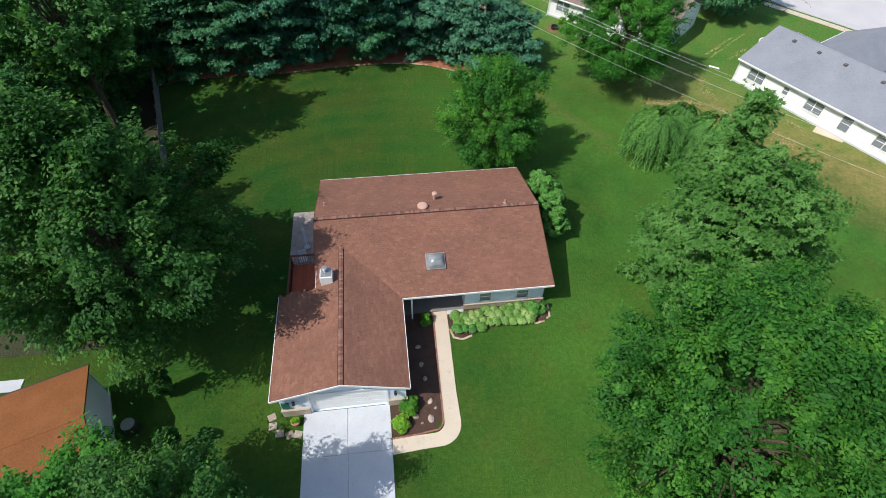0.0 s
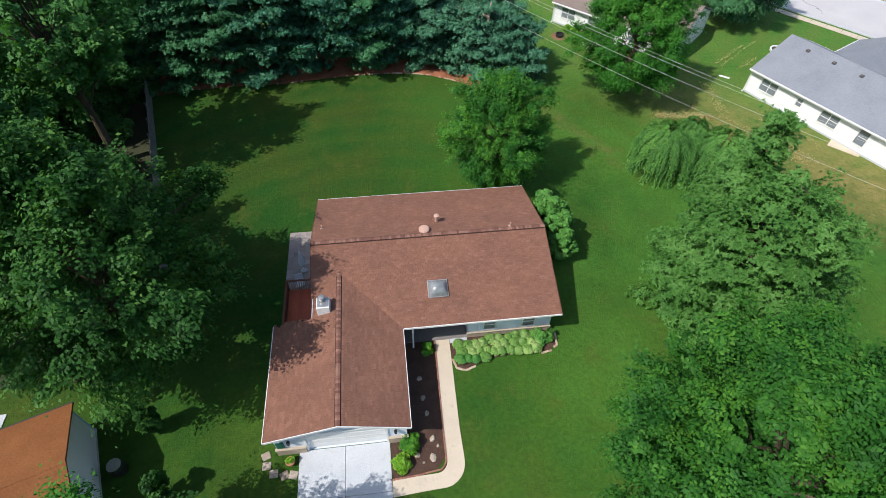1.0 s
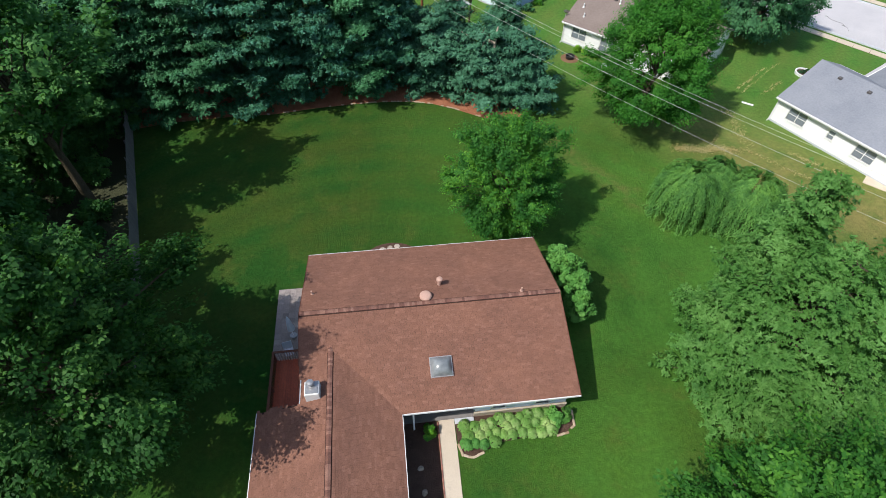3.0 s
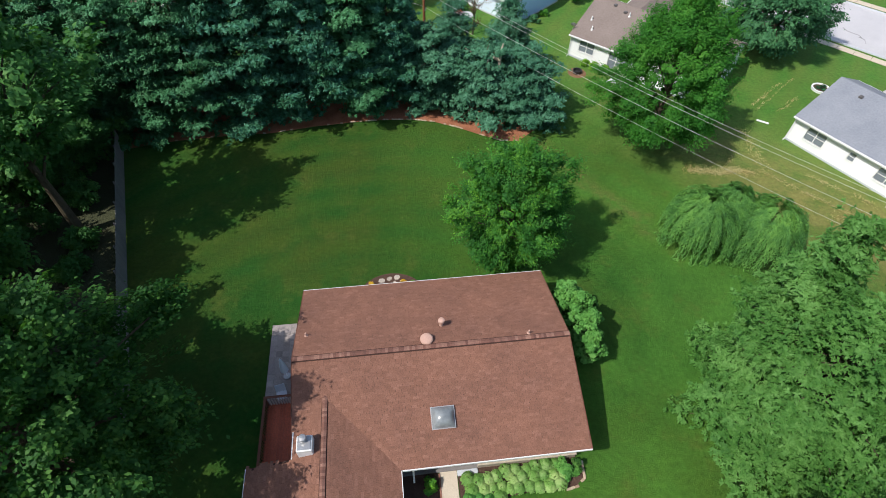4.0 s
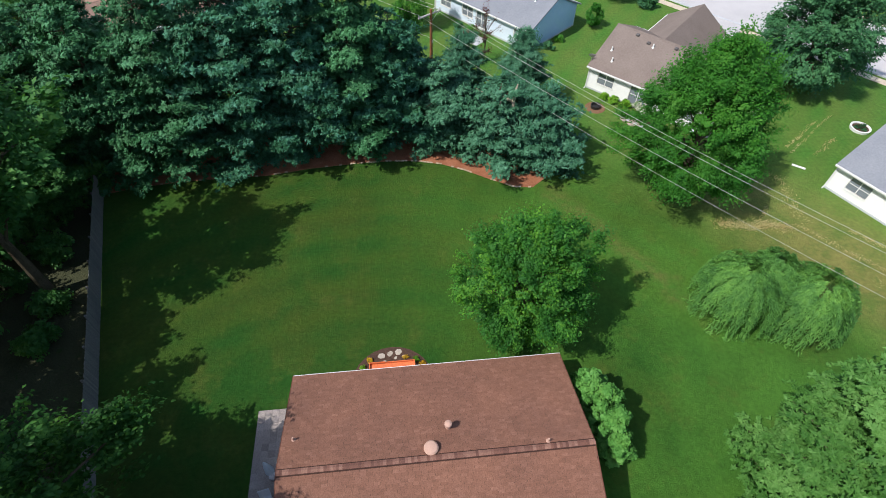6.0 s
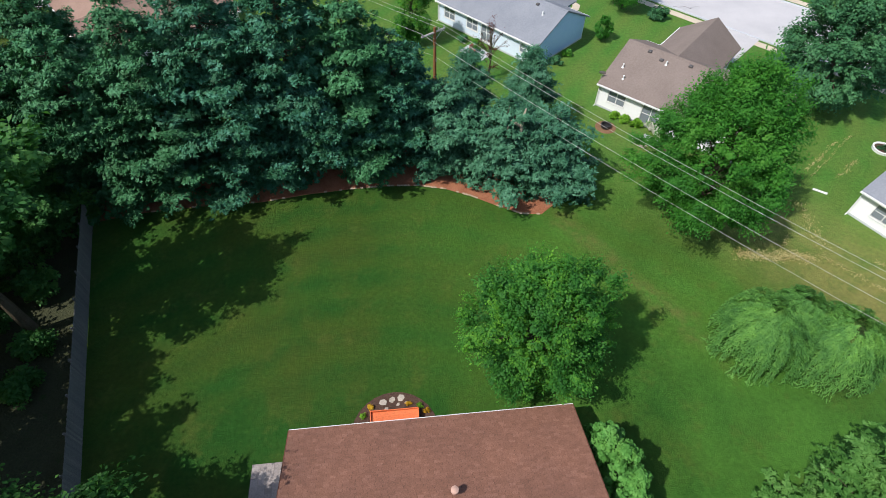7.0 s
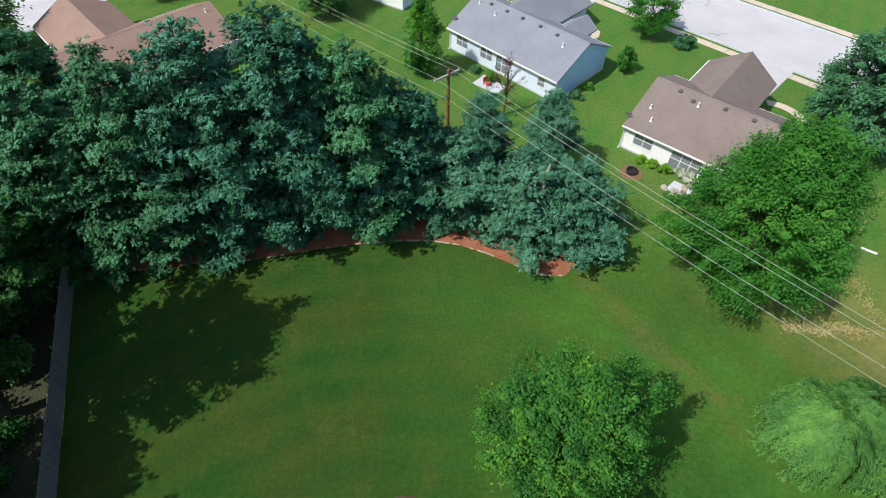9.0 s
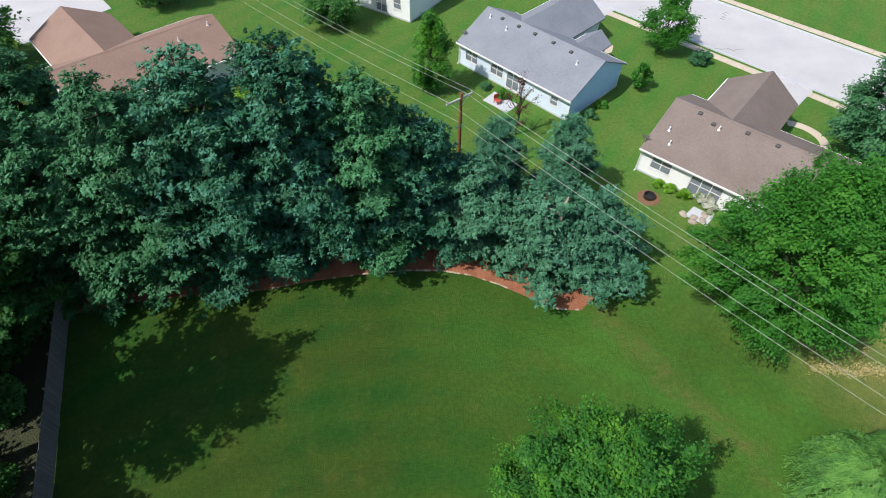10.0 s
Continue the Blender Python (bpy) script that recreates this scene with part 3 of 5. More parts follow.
def bush(name, x, y, w, d, h, leaf, label, seed, clumps=26, per=90, size=0.055, group="", category="shrub", clump_r=None, z=0.0):
    rng = np.random.default_rng(seed)
    t = thing(name, pose(x, y, z), label, category, group)
    pts = crown_points(rng, clumps, w / 2, d / 2, 0.15 * h, h * 0.9, 0.3, 0.15, 0.4, seed)
    part("branchwork", joined(*[tube([(0, 0, -0.03), tuple(p * np.array([0.5, 0.5, 0.6])), tuple(p)], [0.03, 0.02, 0.008], 4) for p in pts[:9]]), M["bark"], t)
    cr = clump_r or 0.32 * min(w, d) / 2 + 0.08
    pos, nor, al = sprays(rng, pts, rng.uniform(0.8, 1.2, len(pts)) * cr, per, 0.85)
    pos[:, 2] = np.maximum(pos[:, 2], 0.02)
    leaves("foliage", pos, nor, rng.uniform(0.7, 1.3, len(pos)) * size, leaf, t)
    return t


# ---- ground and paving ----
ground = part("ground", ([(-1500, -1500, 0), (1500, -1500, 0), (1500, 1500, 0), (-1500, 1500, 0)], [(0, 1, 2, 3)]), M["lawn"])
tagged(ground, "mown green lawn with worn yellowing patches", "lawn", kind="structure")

# driveway: concrete slabs with open joints
driveway = tagged(part("driveway", block(-2.62, 2.42, -9, 10.12, -0.1, 0.012), M["mulch"]), "pale concrete driveway in front of the garage", "driveway", kind="structure")
for row in range(7):
    for col in range(2):
        x0, x1 = (-2.66, -0.09) if col == 0 else (-0.07, 2.46)
        y1 = 10.16 - row * 2.75
        part("slab", bevelled(x0, x1, y1 - 2.735, y1, -0.08, 0.05, 0.012), M["concrete"], driveway)

# front walk: from the drive round the bed to the porch
walkway = tagged(part("front_walk", ribbon([(2.5, 7.25), (5.3, 7.35), (6.2, 7.9), (6.4, 8.8), (6.66, 16.8)], [(2.5, 7.9), (5.0, 8.05), (5.5, 8.4), (5.68, 9.0), (5.8, 16.8)], -0.08, 0.012), M["mulch"]),
                 "curved tan concrete front walk", "walkway", kind="structure")


def arc_pts(cx, cy, r, a0, a1, n):
    return [(cx + r * math.cos(radians(a0 + (a1 - a0) * k / n)), cy + r * math.sin(radians(a0 + (a1 - a0) * k / n))) for k in range(n + 1)]


outer = [(2.48, 7.09), (4.0, 7.2)] + arc_pts(5.25, 8.62, 1.36, -80, 0, 6)[0:] + [(6.58, 10.6), (6.63, 12.6), (6.68, 14.6), (6.72, 16.75)]
inner = [(2.48, 7.95), (4.0, 8.05)] + arc_pts(4.95, 8.75, 0.68, -80, 0, 6)[0:] + [(5.63, 10.6), (5.68, 12.6), (5.73, 14.6), (5.78, 16.75)]
for a, b in ((0, 1), (1, 4), (4, 8), (8, 9), (9, 10), (10, 11), (11, 12)):
    part("slab", ribbon(outer[a:b + 1], inner[a:b + 1], -0.07, 0.045), M["path"], walkway)

bed_front = tagged(part("mulch_bed", plate([(2.5, 8.05), (4.0, 8.14), (5.0, 8.28), (5.5, 8.9), (5.54, 10.6), (5.64, 14.6), (5.68, 16.7), (3.2, 16.7), (3.2, 10.15), (2.5, 10.15)], -0.05, 0.03), M["mulch"]),
                   "dark brown mulch bed between garage and walk", "planting bed", kind="structure")
line = [(2.5, 8.0), (4.0, 8.1), (4.9, 8.22)] + arc_pts(4.85, 8.87, 0.72, -60, 0, 4) + [(5.6, 10.6), (5.65, 12.6), (5.70, 14.6), (5.74, 16.4)]
brick_mesh = bpy.data.meshes.new("brick")
g = bevelled(-0.1, 0.1, -0.045, 0.045, 0, 0.085, 0.008)
brick_mesh.from_pydata(*[g[0], [], g[1]])
brick_mesh.materials.append(M["brick"])
rest = 0.0
for p, q in zip(line, line[1:]):
    d = Vector(q) - Vector(p)
    s = rest
    while s < d.length:
        c = Vector(p) + d.normalized() * s
        shared("brick", brick_mesh, bed_front, pose(c.x, c.y, 0.01, random.uniform(-3, 3), 0, math.degrees(math.atan2(d.y, d.x)) + random.uniform(-4, 4)))
        s += 0.215
    rest = s - d.length

bed_hosta = tagged(part("mulch_bed", plate([(6.75, 16.6), (6.75, 15.2), (6.95, 14.4), (7.5, 14.2), (8.2, 14.45), (9.2, 14.85), (11.2, 15.0), (12.3, 14.9), (13.2, 15.0), (13.7, 15.4), (13.75, 16.3), (13.5, 16.6)], -0.05, 0.035), M["mulch"]),
                   "mulch bed with pale edging below the front windows", "planting bed", kind="structure")
stone_mesh = bpy.data.meshes.new("edging_stone")
g = bevelled(-0.13, 0.13, -0.07, 0.07, 0, 0.1, 0.025)
stone_mesh.from_pydata(g[0], [], g[1])
stone_mesh.materials.append(M["edging"])


def edge_stones(pts, owner, gap=0.27, keep=0.85):
    rest = 0.0
    for p, q in zip(pts, pts[1:]):
        d = Vector(q) - Vector(p)
        s = rest
        while s < d.length:
            c = Vector(p) + d.normalized() * s
            if random.random() < keep:
                shared("edging_stone", stone_mesh, owner, pose(c.x, c.y, 0.01, random.uniform(-5, 5), random.uniform(-5, 5), math.degrees(math.atan2(d.y, d.x)) + random.uniform(-8, 8)))
            s += gap
        rest = s - d.length


edge_stones([(6.8, 14.9), (6.95, 14.36), (7.5, 14.14), (8.2, 14.38)], bed_hosta, 0.25, 0.9)
edge_stones([(12.7, 14.86), (13.2, 14.94), (13.75, 15.35), (13.82, 16.2)], bed_hosta, 0.25, 0.9)

# pine straw bed along the back
front_line = [(-19.0, 47.2), (-16.5, 47.8), (-13.6, 48.1), (-10, 48.3), (-6.3, 48.3), (-2.5, 48.9), (1.0, 49.2), (4.2, 49.3), (6.6, 49.1), (8.8, 48.5), (10.8, 47.5), (12.6, 46.3), (14.6, 45.1), (16.2, 44.9)]
bed_back = tagged(part("pine_straw_bed", plate(front_line + [(18.2, 46.5), (18.5, 50), (16.5, 54), (10, 56.5), (-2, 56.5), (-19, 55.5)], -0.05, 0.03), M["straw"]),
                  "red-brown pine straw bed under the pines", "planting bed", kind="structure")
edge_stones(front_line[:7], bed_back, 0.31, 0.12)
edge_stones(front_line[6:], bed_back, 0.28, 0.6)

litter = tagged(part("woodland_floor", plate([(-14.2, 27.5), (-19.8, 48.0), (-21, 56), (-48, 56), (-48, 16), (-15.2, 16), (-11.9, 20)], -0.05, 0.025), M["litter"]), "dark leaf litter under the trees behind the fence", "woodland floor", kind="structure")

# patio of grey pavers beside the house
patio = tagged(part("patio", block(-4.32, -1.5, 21.5, 27.2, -0.06, 0.055), M["stone_dust"]), "grey paver patio shaded by the maple", "patio", kind="structure")
paver_mesh = bpy.data.meshes.new("paver")
g = bevelled(-0.2, 0.2, -0.2, 0.2, 0, 0.072, 0.006)
paver_mesh.from_pydata(g[0], [], g[1])
paver_mesh.materials.append(M["paver"])
for i in range(7):
    for j in range(14):
        shared("paver", paver_mesh, patio, pose(-4.1 + i * 0.405, 21.72 + j * 0.405, 0.0, random.uniform(-.6, .6), random.uniform(-.6, .6), 0))

# mulch half-round behind the house
bed_door = tagged(part("mulch_bed", plate([(1.1, 27.6)] + arc_pts(3.75, 28.2, 2.6, 170, 10, 12)[::1] + [(6.3, 27.6)][::1], -0.05, 0.03), M["mulch"]), "half-round mulch bed at the back landing", "planting bed", kind="structure")

# ---- street side ----
su, sn = Vector((0.655, -0.756)), Vector((0.756, 0.655))


def street_pt(s, off):
    """Along the street from near the taupe house; it bends towards the white house."""
    p = Vector((40.6, 77.5)) + su * s + sn * off
    bend = max(0.0, s - 14.0)
    return (p.x - 0.0028 * bend * bend * sn.x * 0.4, p.y - 0.0028 * bend * bend * sn.y * 0.4)


steps = [-90 + 6 * k for k in range(31)]
road = tagged(part("road", ribbon([street_pt(s, 0.0) for s in steps], [street_pt(s, 11.2) for s in steps], -0.1, 0.02), M["road"]), "pale grey cracked residential street", "road", kind="structure")
for off, nm in ((-0.22, "kerb"), (11.2, "kerb")):
    tagged(part(nm, ribbon([street_pt(s, off) for s in steps], [street_pt(s, off + 0.22) for s in steps], -0.1, 0.15), M["concrete"]), "pale concrete kerb along the street", "kerb", kind="structure")
for off in (-1.75, 12.0):
    pv = tagged(part("pavement", ribbon([street_pt(s, off - 0.0) for s in steps], [street_pt(s, off + 1.05) for s in steps], -0.1, 0.012), M["mulch"]), "narrow tan concrete pavement beside the street", "pavement", kind="structure")
    for s in np.arange(-40, 60, 1.8):
        part("slab", ribbon([street_pt(s, off), street_pt(s + 1.77, off)], [street_pt(s, off + 1.05), street_pt(s + 1.77, off + 1.05)], -0.08, 0.045), M["path"], pv)
rng = np.random.default_rng(5)
for s0, o0, s1 in ((-3.5, 9.4, 3), (1.5, 2.5, 3), (19, 7.5, 4), (24, 4.0, 3)):
    pts = [Vector(street_pt(s0, o0))]
    for k in range(9):
        pts.append(pts[-1] + su * rng.normal() * 0.5 + sn * rng.uniform(-0.75, 0.05) * (1 if k % 2 else 0.4))
    w = Vector((0.045, 0.05))
    tagged(part("road_crack", ribbon([tuple(p - w) for p in pts], [tuple(p + w) for p in pts], 0.015, 0.026), M["crack"]), "dark filled crack in the pale street", "crack", kind="structure")


# ---- houses ----
def window(parent, x, z0, w, h, sashes=1, wall_y=0.0, name="window"):
    """A window in the wall y = wall_y of its house, facing -y."""
    win = part(name, joined(block(x - 0.07, x + w + 0.07, wall_y - 0.035, wall_y + 0.05, z0 - 0.07, z0), block(x - 0.07, x + w + 0.07, wall_y - 0.035, wall_y + 0.05, z0 + h, z0 + h + 0.07),
                            block(x - 0.07, x, wall_y - 0.035, wall_y + 0.05, z0, z0 + h), block(x + w, x + w + 0.07, wall_y - 0.035, wall_y + 0.05, z0, z0 + h)), M["white"], parent)
    n = max(1, sashes)
    sw = w / n
    for k in range(n):
        x0 = x + k * sw
        part("pane", block(x0 + 0.03, x0 + sw - 0.03, wall_y + 0.035, wall_y + 0.05, z0 + 0.02, z0 + h - 0.02), M["glass"], win)
        part("sash_bar", block(x0 + 0.03, x0 + sw - 0.03, wall_y + 0.01, wall_y + 0.034, z0 + h / 2 - 0.025, z0 + h / 2 + 0.025), M["white"], win)
        if k:
            part("mullion", block(x0 - 0.03, x0 + 0.03, wall_y - 0.01, wall_y + 0.05, z0, z0 + h), M["white"], win)
    part("sill", block(x - 0.1, x + w + 0.1, wall_y - 0.07, wall_y + 0.0, z0 - 0.11, z0 - 0.071), M["white"], win)
    return win


def house(name, origin, along, L, D, ze, zr, wallm, roofm, label, windows=(), wings=(), vents=(), end_m=None, over=0.4, doors=(), trim_m=None):
    """A one-storey house: the back wall runs from the origin `along`, the depth lies to its left."""
    yaw = math.degrees(math.atan2(along[1], along[0]))
    t = thing(name, pose(origin[0], origin[1], 0, 0, 0, yaw), label, "house")
    end_m = end_m or wallm
    trim_m = trim_m or M["white"]
    holes = [(x, x + w, z0, z0 + h) for x, z0, w, h, *_ in windows]
    slope = (zr - ze) / (D / 2 + over)
    zw = ze + slope * over - 0.14
    part("foundation", block(-0.03, L + 0.03, -0.03, D + 0.03, -0.2, 0.16), M["concrete"], t)
    part("back_wall", wall_geo(L, zw, 0.15, holes), wallm, t)
    part("front_wall", block(0, L, D - 0.15, D, 0, zw), wallm, t)
    for x in (0.0, L - 0.15):
        part("end_wall", pentagon(0.152, D - 0.152, 0, zw, zr - 0.2, x, x + 0.15), end_m, t)
    for x in (-0.03, L - 0.07):
        part("corner_board", block(x, x + 0.1, -0.03, 0.06, 0.1, zw - 0.03), M["white"], t)
    roof = part("roof", gable_slabs(-over * 0.6, L + over * 0.6, -over, D + over, ze, zr, 0.13), roofm, t)
    part("ridge", gable_slabs(-over * 0.6, L + over * 0.6, D / 2 - 0.16, D / 2 + 0.16, zr - 0.16 * slope + 0.02, zr + 0.022, 0.02), roofm, roof)
    for y in (-over - 0.1, D + over - 0.02):
        part("gutter", joined(block(-over * 0.6, L + over * 0.6, y, y + 0.12, ze - 0.17, ze - 0.03)), trim_m, t)
    part("downpipe", tube([(-0.06, -over, ze - 0.17), (-0.06, -0.08, ze - 0.5), (-0.06, -0.08, 0.15), (-0.06, -0.35, 0.06)], [0.05] * 4, 6), M["white"], t)
    for x, z0, w, h, n in windows:
        window(t, x, z0, w, h, n)
    for x0, x1, y1, zz in wings:
        # a wing towards the street, its ridge across the main one
        zw2 = ze - 0.02
        part("wing_wall", joined(block(x0, x0 + 0.15, D + 0.02, y1, 0, zw2), block(x1 - 0.15, x1, D + 0.02, y1, 0, zw2), block(x0 + 0.15, x1 - 0.15, y1 - 0.15, y1, 0, zw2)), wallm, t)
        part("wing_gable", moved(gable_end(-x1, -x0, zw2, zz - 0.15, y1 - 0.15, y1), pose(0, 0, 0, 0, 0, 90)), end_m, t)
        part("wing_roof", moved(gable_slabs(D * 0.5, y1 + over, -x1 - over, -x0 + over, ze - 0.012, zz, 0.13), pose(0, 0, 0, 0, 0, 90)), roofm, t)
        part("gutter", joined(block(x0 - over - 0.1, x0 - over + 0.02, D + over + 0.1, y1 + over, ze - 0.17, ze - 0.05)), M["white"], t)
    for x, f, kind in vents:
        y = D / 2 - f * (D / 2 + over)
        z = zr - f * (zr - ze)
        if kind == "box":
            part("roof_vent", bevelled(x - 0.17, x + 0.17, y - 0.16, y + 0.16, z - 0.05, z + 0.15, 0.03), M["vent"], roof, "dark box vent")
        elif kind == "pipe":
            part("vent_pipe", joined(drum(0.07, 0.07, z - 0.1, z + 0.36, 10, x, y), drum(0.15, 0.08, z - 0.06, z + 0.07, 10, x, y)), M["white"], roof, "white vent pipe")
    for x, z0, w, h in doors:
        part("door", block(x, x + w, -0.04, -0.025, z0, z0 + h), M["glass"], t)
    return t


def w5(x, z, w, h, n):
    return (x, z, w, h, n)


white_house = house("house", (41.0, 42.7), (0.455, -0.89), 17.5, 9.6, 2.62, 4.75, M["white_siding"], M["grey_roof"], "white one-storey house with a pale grey shingle roof",
                    [w5(1.25, 0.95, 1.7, 1.15, 2), w5(5.1, 1.25, 0.55, 0.75, 1), w5(7.6, 0.95, 1.7, 1.15, 2), w5(11.2, 0.75, 0.9, 1.45, 1), w5(14.4, 0.95, 1.7, 1.15, 2)],
                    [(3.0, 9.0, 14.5, 4.6)], [(2.3, 0.18, "box"), (5.0, 0.18, "box"), (7.7, 0.18, "box"), (11.3, 0.18, "box")])
grey_house = house("house", (11.0, 77.18), (0.643, -0.766), 14.3, 8.6, 2.55, 4.75, M["siding"], M["grey_roof"], "pale one-storey house with a grey roof, its shaded gable tinted sky blue",
                   [w5(0.9, 0.9, 1.6, 1.2, 2), w5(4.4, 0.9, 1.6, 1.2, 2), w5(6.6, 0.3, 1.5, 1.9, 2), w5(12.1, 1.0, 0.8, 0.9, 1)],
                   [(1.2, 7.3, 15.0, 4.7), (8.6, 11.0, 10.6, 3.6)],
                   [(1.0, 0.2, "pipe"), (2.3, 0.12, "box"), (3.6, 0.3, "pipe"), (4.5, 0.12, "box"), (6.6, 0.12, "box"), (8.9, 0.12, "box"), (11.1, 0.14, "box"), (12.4, 0.3, "pipe")], M["sky_tinted_siding"])
taupe_house = house("house", (24.78, 59.06), (0.70, -0.714), 15.0, 9.6, 2.55, 4.85, M["white_siding"], M["taupe_roof"], "white one-storey house with a taupe shingle roof",
                    [w5(1.0, 0.95, 1.7, 1.2, 2), w5(4.5, 0.3, 2.6, 1.9, 3), w5(9.5, 0.95, 1.6, 1.2, 2)],
                    [(1.7, 7.5, 14.6, 4.7)], [(0.9, 0.55, "pipe"), (2.2, 0.1, "box"), (3.6, 0.18, "box"), (4.2, 0.22, "pipe"), (6.2, 0.1, "box"), (8.6, 0.1, "box"), (1.6, 0.75, "pipe")])
peach_house = house("house", (-23.8, 66.8), (0.784, 0.62), 15.5, 9.4, 2.6, 4.7, M["white_siding"], M["peach_roof"], "one-storey house with a peach shingle roof behind the pines",
                    [w5(2, 0.9, 1.6, 1.2, 2), w5(9, 0.9, 1.6, 1.2, 2)], [(1.2, 8.6, 16.2, 4.7)], [(3.0, 0.35, "box"), (8.2, 0.3, "pipe"), (11.2, 0.3, "pipe"), (14.6, 0.2, "pipe")])
end_house = house("house", (-0.6, 91.5), (0.79, -0.61), 8.4, 8.5, 3.6, 5.9, M["white_siding"], M["grey_roof"], "white house beyond the back lawns", [w5(3.4, 0.3, 1.6, 1.9, 2), w5(6.1, 1.2, 1.0, 1.2, 1)])
neighbour = house("house", (-20.78, 3.01), (0.94, 0.342), 9.27, 7.0, 3.0, 4.05, M["sky_tinted_siding"], M["orange_roof"], "neighbouring outbuilding with an orange-brown roof and pale gable", end_m=M["white_siding"], trim_m=M["black"], over=0.27)

# ---- the brick-red roofed house in the middle ----
EX0, EX1, EY0, EY1 = -1.80, 13.78, 16.03, 27.92     # eaves of the main roof
ZE, ZR = 2.66, 4.50
YR = (EY0 + EY1) / 2
GX0, GX1, GY0, GYW = -4.12, 3.73, 9.80, 16.95       # eaves of the garage roof
GXR = (GX0 + GX1) / 2 + 0.15
GZR = 3.85
SM = (ZR - ZE) / (YR - EY0)
home = thing("house", pose(0, 0, 0), "ranch house with brown-red shingle roof and attached garage", "house")


def main_z(y):
    return ZE + SM * (y - EY0) if y < YR else ZR - SM * (y - YR)


def garage_z(x):
    return GZR - (GZR - ZE) * ((x - GXR) / (GX1 - GXR) if x > GXR else (GXR - x) / (GXR - GX0))


# walls of the main block
T = 0.16
FW = 16.62
win_front = [(9.0, 9.75, 0.78, 1.6), (11.58, 12.35, 0.78, 1.6)]
PW, PX = 18.35, 7.95             # the recessed porch wall, and where the recess ends
part("front_wall", moved(wall_geo(13.46 - PX, 2.6, T, [(a - PX, b - PX, c, d) for a, b, c, d in win_front]), pose(PX, FW, 0)), M["siding"], home)
part("porch_wall", moved(wall_geo(PX - 3.6, 2.6, T, [(2.5, 3.45, 0.12, 2.15), (0.6, 1.9, 0.7, 1.9)]), pose(3.6, PW, 0)), M["siding"], home)
part("porch_return", block(PX, PX + T, FW + T, PW, -0.1, 2.6), M["siding"], home)
part("stone_base", moved(block(4.3, 9.9, -0.09, -0.003, -0.1, 0.5), pose(3.6, FW, 0)), M["stone"], home, "beige stone base course")
part("stone_cap", moved(block(4.3, 9.92, -0.13, -0.002, 0.501, 0.56), pose(3.6, FW, 0)), M["stone"], home)
part("back_wall", block(-1.5, 13.46, 27.4, 27.56, -0.1, 2.6), M["siding"], home)
part("end_wall", pentagon(FW + T, 27.4, -0.1, 2.62, ZR - 0.2, 13.30, 13.46), M["siding"], home)
part("end_wall", pentagon(FW + T, 27.4, -0.1, 2.62, ZR - 0.2, -1.5, -1.34), M["siding"], home)
for a, b, c, d in win_front:
    w = window(home, a, c, b - a, d - c, 1, FW)
    for x0, x1 in ((a - 0.42, a - 0.1), (b + 0.1, b + 0.42)):
        part("shutter", block(x0, x1, FW - 0.06, FW - 0.026, c - 0.05, d + 0.05), M["siding"], w)
window(home, 4.2, 0.7, 1.3, 1.2, 2, PW)
door = part("front_door", block(6.12, 7.03, PW + 0.05, PW + 0.1, 0.12, 2.13), M["white"], home, "white front door in the shaded porch")
part("door_handle", drum(0.03, 0.03, 1.0, 1.06, 8, 6.95, PW + 0.02), M["metal"], door)
part("door_pane", block(6.35, 6.8, PW + 0.035, PW + 0.049, 1.2, 1.95), M["glass"], door)
part("porch_slab", bevelled(3.6, PX - 0.01, 16.52, PW - 0.005, -0.1, 0.12, 0.02), M["stone_dust"], home, "grey porch floor in the shade of the eave")
part("porch_step", bevelled(6.74, 7.9, 16.2, 16.51, -0.1, 0.13, 0.02), M["concrete"], home, "pale concrete porch step")
part("porch_post", block(4.28, 4.38, 16.12, 16.22, 0.0, 2.5), M["white"], home)

# garage walls and door
part("garage_side_wall", block(3.32, 3.48, 10.36, 16.6, -0.1, 2.62), M["siding"], home)
part("garage_side_wall", block(-3.82, -3.66, 10.36, 16.7, -0.1, 2.62), M["siding"], home)
part("garage_back_wall", block(-3.66, -1.5, 16.54, 16.7, -0.1, 2.62), M["siding"], home)
gw = wall_geo(7.3, 2.58, T, [(1.72, 6.12, 0.05, 2.18)])
part("garage_front_wall", moved(gw, pose(-3.82, 10.2, 0)), M["siding"], home)
gv, gf = gable_end(-3.48, 3.82, 2.58, GZR - 0.17, 10.2, 10.36)
part("garage_gable", moved((gv, gf), pose(0, 0, 0, 0, 0, 90) @ pose(0, 0, 0)), M["siding"], home)
part("stone_base", block(-3.85, -2.2, 10.06, 10.197, -0.1, 0.58), M["stone"], home, "beige stone base course")
part("stone_base", block(2.42, 3.52, 10.06, 10.197, -0.1, 0.68), M["stone"], home, "beige stone base course")
part("stone_cap", block(-3.88, -2.2, 10.03, 10.198, 0.681, 0.74), M["stone"], home, "")
part("stone_cap", block(2.42, 3.55, 10.03, 10.198, 0.681, 0.74), M["stone"], home, "")
part("door_trim", joined(block(-2.24, -2.1, 10.15, 10.199, 0.05, 2.32), block(2.3, 2.44, 10.15, 10.199, 0.05, 2.32), block(-2.1, 2.3, 10.15, 10.199, 2.18, 2.32)), M["white"], home)
gd = part("garage_door", block(-2.1, 2.3, 10.29, 10.31, 0.05, 2.18), M["white"], home, "wide white sectional garage door")
